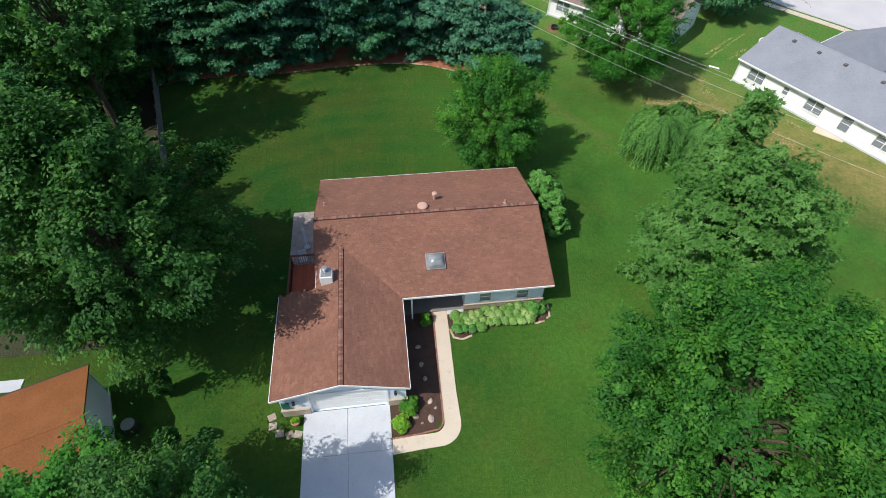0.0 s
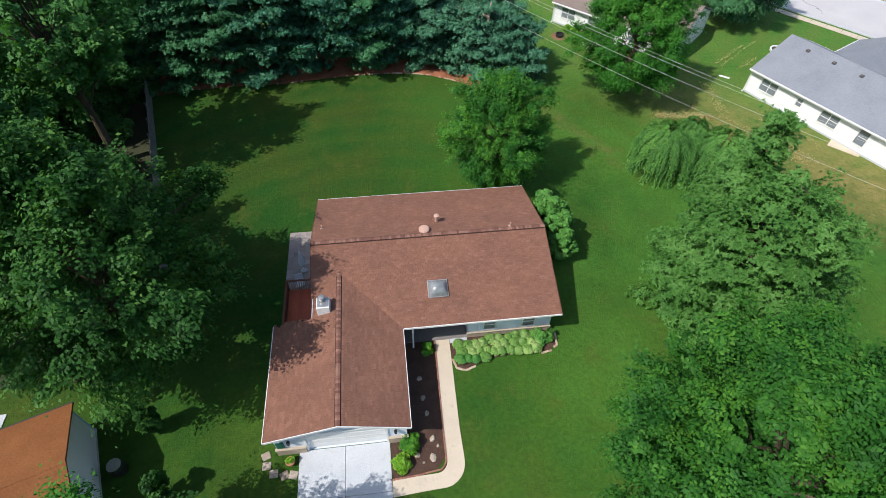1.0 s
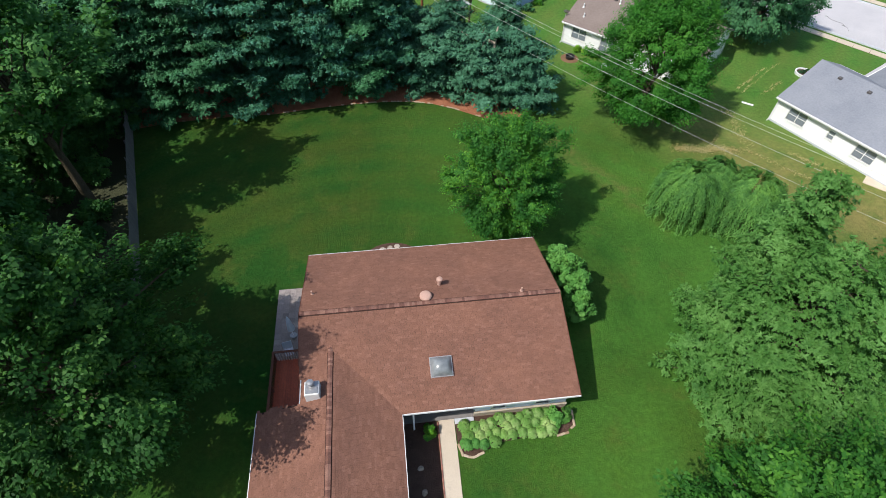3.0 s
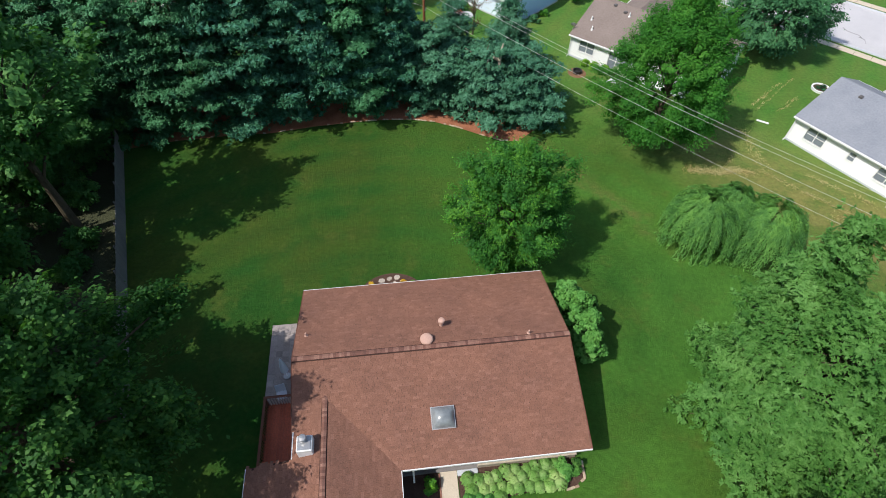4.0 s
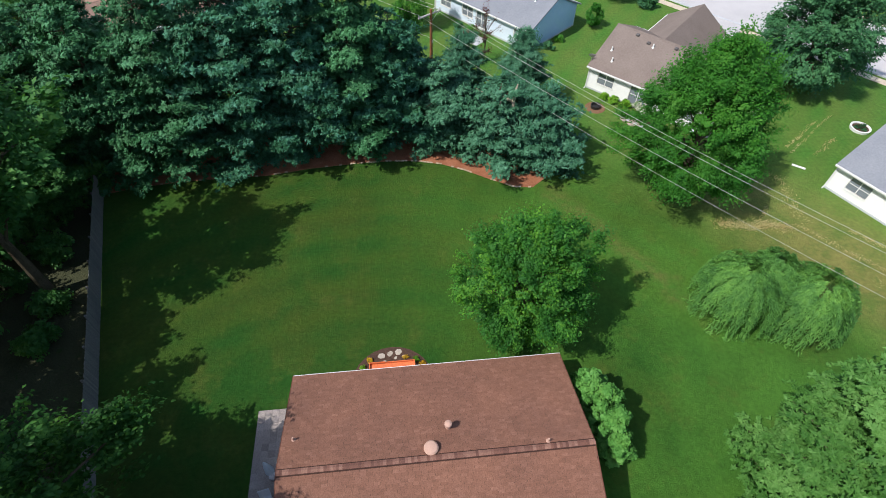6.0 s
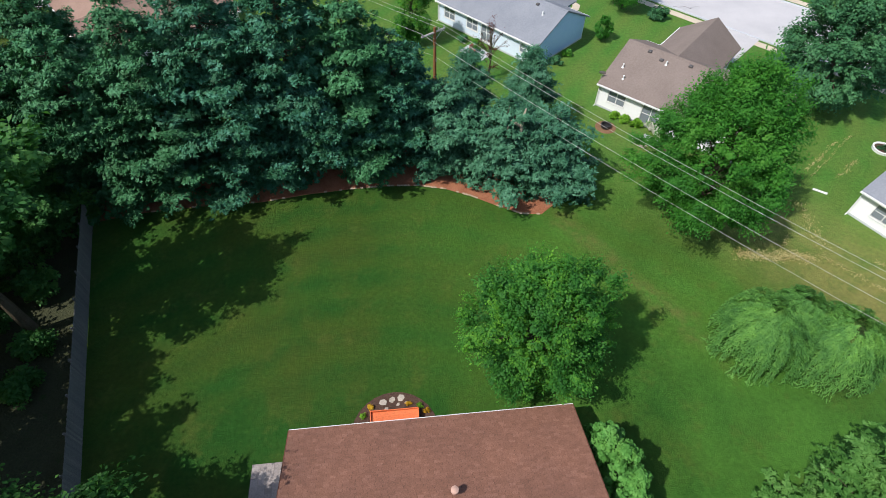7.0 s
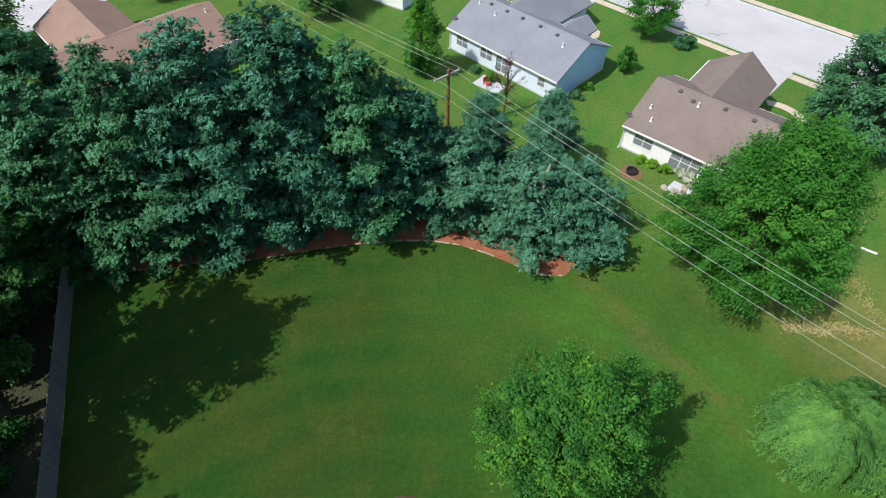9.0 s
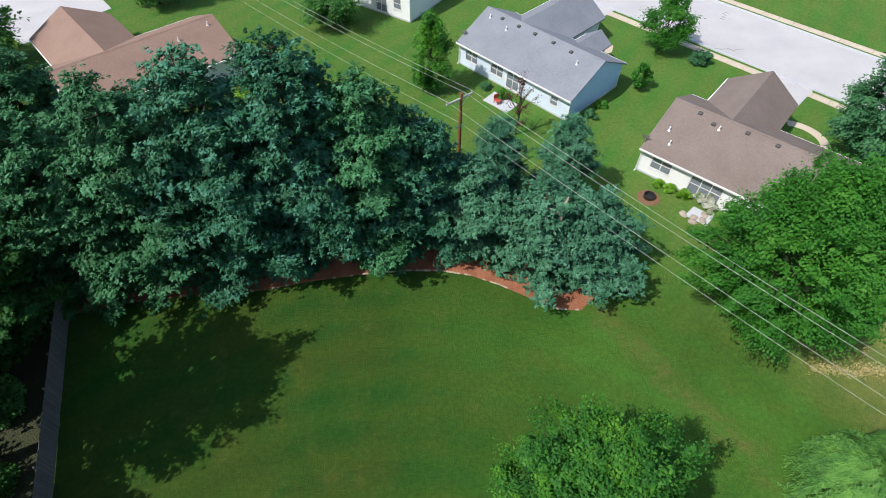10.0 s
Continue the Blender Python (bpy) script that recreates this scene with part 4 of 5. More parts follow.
for k in range(4):
    for j in range(4):
        x0 = -2.08 + j * 1.095
        part("door_panel", bevelled(x0 + 0.05, x0 + 1.05, 10.281, 10.289, 0.07 + k * 0.53 + 0.04, 0.07 + k * 0.53 + 0.49, 0.006), M["white"], gd)
for x in (-3.0, 2.86):
    lm = part("wall_lamp", bevelled(x - 0.08, x + 0.08, 9.98, 10.14, 1.45, 1.78, 0.03), M["black"], home, "black outdoor wall lantern")
    part("bracket", block(x - 0.03, x + 0.03, 10.14, 10.176, 1.55, 1.68), M["black"], lm)
part("side_door_panel", bevelled(-3.74, -3.3, 10.1, 10.176, 0.9, 1.6, 0.01), M["green_paint"], home, "dark green panel on the garage front")

# roof decks
def deck_plane(corners, t=0.1):
    n = len(corners)
    v = [tuple(c) for c in corners] + [(c[0], c[1], c[2] - t) for c in corners]
    return v, [tuple(range(n)), tuple(range(2 * n - 1, n - 1, -1))] + [(k, n + k, n + (k + 1) % n, (k + 1) % n) for k in range(n)]


YV = EY0 + (GZR - ZE) / SM       # where the garage ridge runs into the main slope
main_roof = part("main_roof", joined(deck_plane([(EX0, EY0, ZE), (EX1, EY0, ZE), (EX1, YR, ZR), (EX0, YR, ZR)]), deck_plane([(EX0, YR, ZR), (EX1, YR, ZR), (EX1, EY1, ZE), (EX0, EY1, ZE)])), M["underlay"], home)
garage_roof = part("garage_roof", joined(deck_plane([(GXR, GY0, GZR), (GX1, GY0, ZE), (GX1, EY0 + 0.3, ZE), (GXR, YV + 0.25, GZR)]),
                                         deck_plane([(GX0, GY0, ZE), (GXR, GY0, GZR), (GXR, GYW, GZR), (GX0, GYW, ZE)]),
                                         deck_plane([(EX0 + 0.15, GYW, garage_z(EX0 + 0.15)), (GXR, GYW, GZR), (GXR, YV + 0.25, GZR), (EX0 + 0.15, EY0 + (garage_z(EX0 + .15) - ZE) / SM + 0.3, garage_z(EX0 + 0.15))])), M["underlay"], home)

# white edges: gutters, fascia, rake boards
part("gutter", block(EX0 - 0.02, EX1 + 0.02, EY1, EY1 + 0.045, ZE - 0.13, ZE + 0.012), M["white"], home)
part("gutter", block(GX1 + 0.06, EX1 + 0.02, EY0 - 0.05, EY0, ZE - 0.13, ZE + 0.012), M["white"], home)
part("gutter", block(GX1, GX1 + 0.04, GY0 - 0.02, EY0 - 0.02, ZE - 0.13, ZE + 0.02), M["white"], home)
part("gutter", block(GX0 - 0.04, GX0, GY0 - 0.02, GYW, ZE - 0.13, ZE + 0.02), M["white"], home)


def rake(p, q, w=0.018, h=0.14, lift=0.02):
    p, q = Vector(p), Vector(q)
    side = Vector((q.y - p.y, p.x - q.x, 0)).normalized() * w
    v = [tuple(a + s + Vector((0, 0, z))) for a in (p, q) for s in (-side, side) for z in (-h, lift)]
    return v, [(0, 1, 3, 2), (4, 6, 7, 5), (0, 4, 5, 1), (2, 3, 7, 6), (1, 5, 7, 3), (0, 2, 6, 4)]


part("rake_board", joined(rake((GX0, GY0 - 0.03, ZE), (GXR, GY0 - 0.03, GZR)), rake((GXR, GY0 - 0.03, GZR), (GX1, GY0 - 0.03, ZE))), M["white"], home)
part("rake_board", joined(rake((EX1 + 0.03, EY0, ZE), (EX1 + 0.03, YR, ZR), lift=0.0), rake((EX1 + 0.03, YR, ZR), (EX1 + 0.03, EY1, ZE), lift=0.0)), M["rail"], home, "dark rake trim")
part("rake_board", joined(rake((EX0 - 0.03, YR, ZR), (EX0 - 0.03, EY1, ZE), lift=0.0), rake((EX0 - 0.03, EY0 + 3.1, main_z(EY0 + 3.1)), (EX0 - 0.03, YR, ZR), lift=0.0)), M["rail"], home, "dark rake trim")
part("fascia", rake((EX0 + 0.10, GYW, garage_z(EX0 + 0.1)), (EX0 + 0.10, 19.2, garage_z(EX0 + 0.1)), 0.04, 0.16, 0.02), M["white"], home, "white fascia beside the deck")
part("fascia", block(GX0, EX0 + 0.1, GYW, GYW + 0.03, ZE - 0.12, ZE + 0.02), M["rail"], home)

# chimney chase with a metal cap
cz = garage_z(-0.95)
chimney = part("chimney", bevelled(-1.32, -0.54, 16.95, 17.75, cz - 0.6, 4.28, 0.03), M["white"], home, "white boxed chimney with a metal cap")
part("chimney_cap", bevelled(-1.26, -0.60, 17.01, 17.69, 4.281, 4.32, 0.01), M["metal"], chimney)
part("flue", moved(turned([(0.13, 0), (0.13, 0.14), (0.19, 0.16), (0.2, 0.3), (0.17, 0.33), (0.05, 0.35)], 14), pose(-0.98, 17.5, 4.33)), M["metal"], chimney)

# dome skylight
sk = pose(6.12, 18.28, main_z(18.28), math.degrees(math.atan(SM)), 0, 0)
skylight = part("skylight", moved(joined(block(-0.64, -0.56, -0.58, 0.58, -0.05, 0.14), block(0.56, 0.64, -0.58, 0.58, -0.05, 0.14), block(-0.56, 0.56, -0.58, -0.5, -0.05, 0.14), block(-0.56, 0.56, 0.5, 0.58, -0.05, 0.14)), sk), M["metal"], home, "square acrylic dome skylight")
n = 9
dv = [((-0.6 + 1.2 * i / n), (-0.54 + 1.08 * j / n), 0.145 + 0.44 * (1 - (2 * i / n - 1) ** 2) ** 0.6 * (1 - (2 * j / n - 1) ** 2) ** 0.6) for j in range(n + 1) for i in range(n + 1)]
df = [(j * (n + 1) + i, j * (n + 1) + i + 1, (j + 1) * (n + 1) + i + 1, (j + 1) * (n + 1) + i) for j in range(n) for i in range(n)]
part("dome", moved((dv, df), sk), M["dome"], skylight, smooth=True)

# roof vents
part("roof_vent", moved(turned([(0.34, -0.08), (0.36, 0.12), (0.37, 0.2), (0.3, 0.27), (0.1, 0.31)], 18), pose(5.66, 22.45, main_z(22.45))), M["pink_vent"], home, "tan round dome roof vent")
part("roof_vent", moved(turned([(0.2, -0.06), (0.11, 0.04), (0.11, 0.42), (0.19, 0.44), (0.19, 0.6), (0.08, 0.66)], 14), pose(6.62, 23.55, main_z(23.55))), M["pink_vent"], home, "tan capped pipe roof vent")
for x, y in ((11.5, 22.25), (-1.2, 23.7)):
    part("vent_pipe", moved(joined(drum(0.05, 0.05, -0.05, 0.32, 9), drum(0.16, 0.07, -0.04, 0.07, 9)), pose(x, y, main_z(y))), M["pink_vent"], home)

# deck between garage and patio
wood_deck = thing("deck", pose(0, 0, 0), "small red-stained wooden deck with railing beside the house", "deck")
for k in range(16):
    x0 = -3.95 + k * 0.15
    part("plank", block(x0, x0 + 0.142, 17.0, 21.35, 0.5, 0.535), M["deck"], wood_deck)
part("joists", joined(*[block(-3.95, -1.55, y, y + 0.06, 0.3, 0.497) for y in (17.05, 18.4, 19.8, 21.25)]), M["rail"], wood_deck)
for x, y in ((-3.9, 17.1), (-3.9, 19.2), (-3.9, 21.3), (-1.75, 21.3)):
    part("post", block(x - 0.05, x + 0.05, y - 0.05, y + 0.05, 0, 1.5), M["rail"], wood_deck)
part("rail", block(-3.96, -3.82, 17.05, 21.3, 1.5, 1.54), M["rail"], wood_deck)
part("rail", block(-3.96, -1.7, 21.24, 21.38, 1.541, 1.58), M["rail"], wood_deck)
for k in range(13):
    part("baluster", block(-3.76 + k * 0.155, -3.70 + k * 0.155, 21.28, 21.33, 0.54, 1.5), M["pale_rail"], wood_deck)
for k in range(25):
    part("baluster", block(-3.92, -3.87, 17.2 + k * 0.163, 17.24 + k * 0.163, 0.54, 1.5), M["rail"], wood_deck)

# closed umbrella lying beside the wall, and a low pale chair
umb = thing("patio_umbrella", pose(-3.05, 23.3, 0.07, 0, 0, 4), "closed pale patio umbrella on a stand", "umbrella")
part("base", drum(0.25, 0.22, 0.0, 0.14, 14), M["metal"], umb)
part("pole", drum(0.022, 0.022, 0.14, 2.25, 8), M["white"], umb)
part("canopy", turned([(0.08, 0.75), (0.26, 0.9), (0.19, 1.5), (0.08, 2.15), (0.01, 2.35)], 8), M["fabric"], umb)
lounger = thing("lounge_chair", pose(-3.2, 21.9, 0.075, 0, 0, 12), "pale outdoor chair on the patio pavers", "chair")
part("seat", bevelled(-0.3, 0.3, -0.28, 0.28, 0.36, 0.42, 0.02), M["fabric"], lounger)
part("backrest", moved(bevelled(-0.3, 0.3, -0.02, 0.02, 0, 0.55, 0.015), pose(0, 0.28, 0.42, -18)), M["fabric"], lounger)
for x, y in ((-.26, -.24), (.26, -.24), (-.26, .24), (.26, .24)):
    part("leg", drum(0.02, 0.02, 0, 0.36, 7, x, y), M["metal"], lounger)

# orange back landing with raised edge boards
landing = thing("landing", pose(3.78, 28.55, 0), "bright orange wooden landing at the back door", "deck")
for k in range(7):
    part("plank", block(-1.38, 1.38, -0.95 + k * 0.262, -0.95 + k * 0.262 + 0.254, 0.4, 0.44), M["orange"], landing)
part("skirt", joined(block(-1.44, -1.385, -0.95, 0.9, 0.0, 0.58), block(1.385, 1.44, -0.95, 0.9, 0.0, 0.52), block(-1.44, -0.45, 0.9, 0.95, 0.0, 0.58), block(-0.45, 1.44, 0.9, 0.95, 0.0, 0.52)), M["orange"], landing)

# ---- back fence ----
fa, fb = Vector((-11.6, 20.0)), Vector((-19.35, 47.9))
fd = (fb - fa)
fyaw = math.degrees(math.atan2(fd.y, fd.x))
fence = thing("fence", pose(fa.x, fa.y, 0, 0, 0, fyaw), "weathered grey wooden privacy fence", "fence")
board_mesh = bpy.data.meshes.new("fence_board")
g = block(0, 0.138, -0.012, 0.012, 0.04, 1.8)
board_mesh.from_pydata(g[0], [], g[1])
board_mesh.materials.append(M["fence"])
for k in range(int(fd.length / 0.145)):
    shared("fence_board", board_mesh, fence, pose(k * 0.145, 0, random.uniform(-.02, .02), random.uniform(-.5, .5), 0, 0))
for k in range(int(fd.length / 2.4) + 1):
    part("post", block(k * 2.4, k * 2.4 + 0.1, 0.05, 0.15, 0, 1.85), M["fence"], fence)
for z in (0.35, 1.45):
    part("rail", block(0, fd.length, 0.013, 0.049, z, z + 0.09), M["fence"], fence)

# ---- power line ----
pole = thing("utility_pole", pose(8.78, 58.04, 0, 0, 0, -55.3), "brown wooden utility pole with a crossarm", "utility pole")
part("mast", tube([(0, 0, -0.2), (0, 0, 5), (0, 0, 9.15)], [0.16, 0.14, 0.11], 12), M["pole"], pole)
arm = part("crossarm", bevelled(-0.06, 0.06, -1.42, 1.1, 8.68, 8.81, 0.015), M["arm"], pole)
part("brace", joined(tube([(0.08, -0.7, 8.69), (0.08, 0, 8.13)], [0.02, 0.02], 5), tube([(0.08, 0.7, 8.69), (0.08, 0, 8.13)], [0.02, 0.02], 5)), M["metal"], arm)
for y in (-1.33, 0.43, 1.01):
    part("insulator", moved(turned([(0.04, 0), (0.05, 0.06), (0.03, 0.1), (0.055, 0.13), (0.03, 0.2)], 8), pose(0, y, 8.81)), M["metal"], arm)
part("insulator", drum(0.06, 0.05, 6.2, 6.4, 8, 0.2, 0), M["metal"], pole)
line_out, line_back = Vector((0.6288, -0.7776)), Vector((-0.6509, 0.7592))
side = Vector((0.822, 0.5695))
for off, z in ((-1.33, 9.0), (0.43, 9.0), (1.01, 9.0), (0.1, 6.47)):
    for d in (line_out, line_back):
        pts = []
        for k in range(25):
            s = 60.0 * k / 24
            p = Vector((8.78, 58.04)) + side * off + d * s
            pts.append((p.x, p.y, z + 1.23 * ((s - 30) / 30) ** 2 - 1.23))
        tagged(part("power_line", tube(pts, [0.008] * 25, 5), M["wire"]), "pale bare overhead wire", "power line", "wires from the pole")

# ---- trees ----
broad_tree("maple_tree", -12.6, 17.8, 17.0, 7.3, 7.0, 2.6, M["maple"], 1750, 72, 0.118, "large dark green maple shading the house and patio", 11, clump_r=0.58, trunk_r=0.36, low=0.36, lobes=0.28, lobe_r=1.1, inner=0.4)
broad_tree("maple_tree", 12.4, 31.8, 10.1, 4.6, 3.8, 1.1, M["maple_yard"], 950, 90, 0.080, "round green maple on the back lawn", 12, clump_r=0.42, low=0.36, lobes=0.18, inner=0.35, trunk_r=0.18)
broad_tree("ash_tree", 19.2, 4.4, 14.5, 8.0, 7.2, 2.5, M["ash"], 1450, 100, 0.096, "broad bright green tree with loose leaf clumps", 13, clump_r=0.54, trunk_r=0.35, lobes=0.3, lobe_r=1.1)
broad_tree("oak_tree", 27.8, 43.4, 13.2, 5.7, 5.2, 1.6, M["oak"], 1350, 95, 0.092, "full green shade tree behind the taupe-roofed house", 14, clump_r=0.54, low=0.36, lobes=0.18, inner=0.3)
broad_tree("front_tree", -10.4, 2.6, 11.6, 4.6, 3.6, 2.6, M["oak"], 620, 90, 0.092, "green leafy tree beside the driveway", 15, clump_r=0.52, trunk_r=0.3, lobes=0.3)
# darker maple leaf colour stands in for the shade this tree is in
broad_tree("front_tree", -6.7, 3.1, 12.2, 3.3, 2.9, 2.6, M["maple"], 420, 90, 0.085, "leafy tree shading the driveway, its own shade put into darker leaves", 18, clump_r=0.5, trunk_r=0.25, lobes=0.3)
needle_tree("cypress_tree", 26.0, 17.3, 11.2, 6.4, M["cypress"], "pale green feathery tree on the side lawn", 16, "side lawn trees", 0.05, 4, 10, 11, 0.05, 0.27, 0.6, 0.28, 0.85, width=0.36, fan=0.38)
needle_tree("cypress_tree", 26.4, 21.4, 13.2, 1.9, M["cypress"], "slim feathery green tree behind the larger one", 17, "side lawn trees", 0.1, 3, 7, 7, 0.0, 0.34, 0.8, 0.18, 0.9, width=0.34)
for k, (x, y, h, r, lo) in enumerate(((-19.6, 37.2, 18.5, 6.4, 8.0), (-24.2, 29.0, 16.5, 5.6, 4.0), (-22.0, 23.8, 16.0, 5.4, 4.0), (-33, 28.5, 15, 6.0, 4.5), (-27.5, 47.5, 14, 6.0, 3.5), (-34, 38, 16, 7, 4.5), (-25.5, 20.5, 13, 5.0, 3.5), (-25.0, 41.0, 9.5, 4.2, 1.5), (-24.5, 34.0, 7.0, 3.4, 1.0))):
    broad_tree("woodland_tree", x, y, h, r, r * 0.85, lo, M["woods"], 560, 40, 0.19, "tall dark green tree behind the fence", 20 + k, "trees behind the fence", clump_r=0.58, trunk_r=0.32, lobes=0.3)

for k, (x, y, h, r, f) in enumerate(((-17.5, 51.0, 13.4, 5.0, .07), (-12.4, 51.5, 14.8, 5.4, .05), (-7.4, 51.8, 16.6, 5.6, .05), (-2.4, 52.2, 16.6, 5.4, .05), (1.8, 52.0, 14.5, 4.6, .05), (5.0, 52.4, 11.6, 3.8, .08),
                                     (-22.5, 52.5, 12.5, 4.8, .08), (-28.5, 54.5, 12.0, 4.8, .1), (-23.6, 61.0, 11.6, 4.6, .1))):
    needle_tree("pine_tree", x, y, h, r, M["pine" if k in (2, 3, 5) else "green_pine"], "tall blue-green white pine in the back row" if k in (2, 3, 5) else "tall mid-green white pine in the back row", 40 + k, "row of pines", f, 4, 8, 8, power=0.62, width=0.40, length=0.33)
for k, (x, y, h, r, f, b) in enumerate(((9.0, 51.8, 7.4, 3.8, .06, .1), (13.6, 49.5, 6.8, 4.5, .04, .12), (17.2, 49.0, 6.6, 4.2, .03, .05))):
    needle_tree("pine_tree", x, y, h, r, M["spruce"], "shorter blue-green pine with broken bare limbs", 52 + k, "row of pines", f, 4, 8, 8, bare=b, power=0.62, width=0.38, step=0.85, length=0.32)
for k, (x, y, h, r) in enumerate(((11.4, 56.0, 8.2, 2.2), (17.0, 56.2, 7.6, 2.3))):
    needle_tree("spruce_tree", x, y, h, r, M["spruce"], "slim blue-green spruce near the utility pole", 58 + k, "spruces by the pole", 0.06, 3, 9, 8, power=0.9, step=0.7)
broad_tree("evergreen_tree", 46.9, 58.3, 11.5, 5.6, 5.2, 0.9, M["yew"], 1000, 70, 0.13, "dense dark evergreen tree beside the street", 61, clump_r=0.55, low=0.28, lobes=0.2, trunk_r=0.25, inner=0.2)

for k, (x, y, w, h) in enumerate(((-20.3, 40.5, 3.0, 2.2), (-21.6, 44.0, 3.4, 2.6), (-23.0, 41.2, 3.2, 3.0), (-19.0, 36.0, 2.2, 1.6), (-22.5, 37.5, 3.0, 2.4), (-18.6, 33.0, 2.4, 1.8))):
    bush("undergrowth_shrub", x, y, w, w, h, M["woods"], "dark green undergrowth behind the wooden fence", 700 + k, 40, 80, 0.1, "undergrowth behind the fence", clump_r=0.5)

needle_tree("hemlock_tree", -22.6, 45.6, 10.0, 4.4, M["woods"], "green feathery conifer overhanging the fence end", 66, "", 0.08, 4, 7, 7, 0.12, 0.38, 0.7, 0.2, 1.0, width=0.34)

snag = thing("dead_branch", pose(14.5, 48.6, 5.8), "broken bare pale limb among the pines", "branch")
part("limb", joined(tube([(0, 0, -1), (0.1, 0.1, 0.8), (0.25, 0.1, 1.7)], [0.17, 0.13, 0.05], 6), tube([(0.05, 0, 0.2), (-0.8, 0.3, 0.5), (-1.9, 0.6, 0.5), (-2.9, 1.1, 0.9)], [0.14, 0.11, 0.07, 0.03], 6),
                    tube([(-0.8, 0.3, 0.5), (-1.1, -0.3, 0.2), (-1.2, -0.7, -0.3)], [0.08, 0.05, 0.02], 5)), M["dead"], snag)


def willow(x, y, lumps, seed):
    rng = np.random.default_rng(seed)
    t = thing("willow_tree", pose(x, y, 0), "weeping willow with bright green hanging strands", "tree")
    part("trunk", tube([(0.3, 0, -0.1), (0.2, 0, 1.5), (0, 0.2, 3.5)], [0.28, 0.2, 0.1], 9), M["bark"], t)
    part("branchwork", joined(*[tube([(0.2, 0, 1.4), (cx * 0.6, cy * 0.6, h * 0.75), (cx, cy, h * 0.9)], [0.14, 0.09, 0.03], 6) for cx, cy, r, h in lumps]), M["bark"], t)
    pos, nor, al = [], [], []
    n = 30
    u = np.linspace(0, 1, n)
    for cx, cy, r, h in lumps:
        for bunch in range(int(165 * r / 2.5)):
            q = rng.uniform(0, 6.283)
            s = rng.uniform(0.02, 1.0) ** 0.5
            uneven = 1 + 0.28 * noise.noise((1.6 * math.cos(q) + cx, 1.6 * math.sin(q) + cy, 0.0))
            hang = rng.uniform(0.5, 1.05)
            lift = rng.normal() * 0.18
            for strand in range(5):
                qq, ss = q + rng.normal() * 0.05, s + rng.normal() * 0.03
                rad = r * uneven * (ss * 0.55 + 0.55 * (1 - np.exp(-2.0 * u)) * ss + 0.04)
                drop = h + lift - 0.16 * h * ss * ss - (h * 0.9 * hang) * u ** 1.7 * (0.12 + 0.88 * ss)
                swirl = qq + 0.10 * rng.normal() * u
                pts = np.stack([cx + rad * np.cos(swirl), cy + rad * np.sin(swirl), np.maximum(drop, 0.12)], 1) + rng.normal(size=(n, 3)) * 0.04
                d = np.gradient(pts, axis=0)
                pos.append(pts)
                al.append(d + rng.normal(size=d.shape) * 0.05)
                nor.append(np.stack([np.cos(swirl) * 0.6, np.sin(swirl) * 0.6, np.full(n, 0.9)], 1) + rng.normal(size=(n, 3)) * 0.35)
    pos, nor, al = np.concatenate(pos), np.concatenate(nor), np.concatenate(al)
    leaves("crown", pos, nor, rng.uniform(0.10, 0.19, len(pos)), M["willow"], t, 0.18, "", 0.05, al)
    return t


willow(29.2, 31.2, [(-2.0, 0.6, 2.8, 4.2), (2.2, -0.9, 2.7, 4.3), (0.2, 0.9, 2.2, 4.4)], 71)

# bushes against the east end of the house
for k, (x, y, w, h) in enumerate(((14.95, 25.7, 2.3, 4.3), (15.35, 24.6, 2.7, 4.7), (15.65, 23.5, 2.5, 4.4), (15.85, 22.5, 1.8, 3.5))):
    bush("tall_shrub", x, y, w, w * 1.05, h, M["bush"], "tall rounded grey-green shrub against the house end", 80 + k, 100, 95, 0.085, "shrubs at the house end", clump_r=0.30)
for k, (x, y) in enumerate(((-10.9, 12.3), (-9.6, 8.6))):
    bush("arborvitae", x, y, 1.2, 1.2, 3.1, M["maple"], "small upright evergreen on the side lawn", 90 + k, 34, 130, 0.07, "side lawn evergreens")
bush("lime_bush", 3.15, 8.75, 1.0, 1.0, 0.75, M["lime"], "bright lime-green round bush in the mulch bed", 95, 30, 110, 0.06)
bush("green_bush", 3.65, 9.75, 1.2, 1.0, 0.9, M["maple_yard"], "green bush beside the garage corner", 96, 26, 110, 0.06)
bush("fern", 5.25, 15.75, 0.9, 0.9, 0.7, M["maple_yard"], "green fern clump at the porch", 97, 20, 70, 0.08)
bush("clipped_bush", 12.75, 15.8, 1.1, 1.2, 0.9, M["bush"], "dull green clipped bush at the bed's end", 98, 30, 110, 0.06)
bush("small_shrub", 13.45, 15.95, 0.5, 0.8, 0.9, M["maple"], "thin dark shrub at the house corner", 99, 14, 70, 0.05)


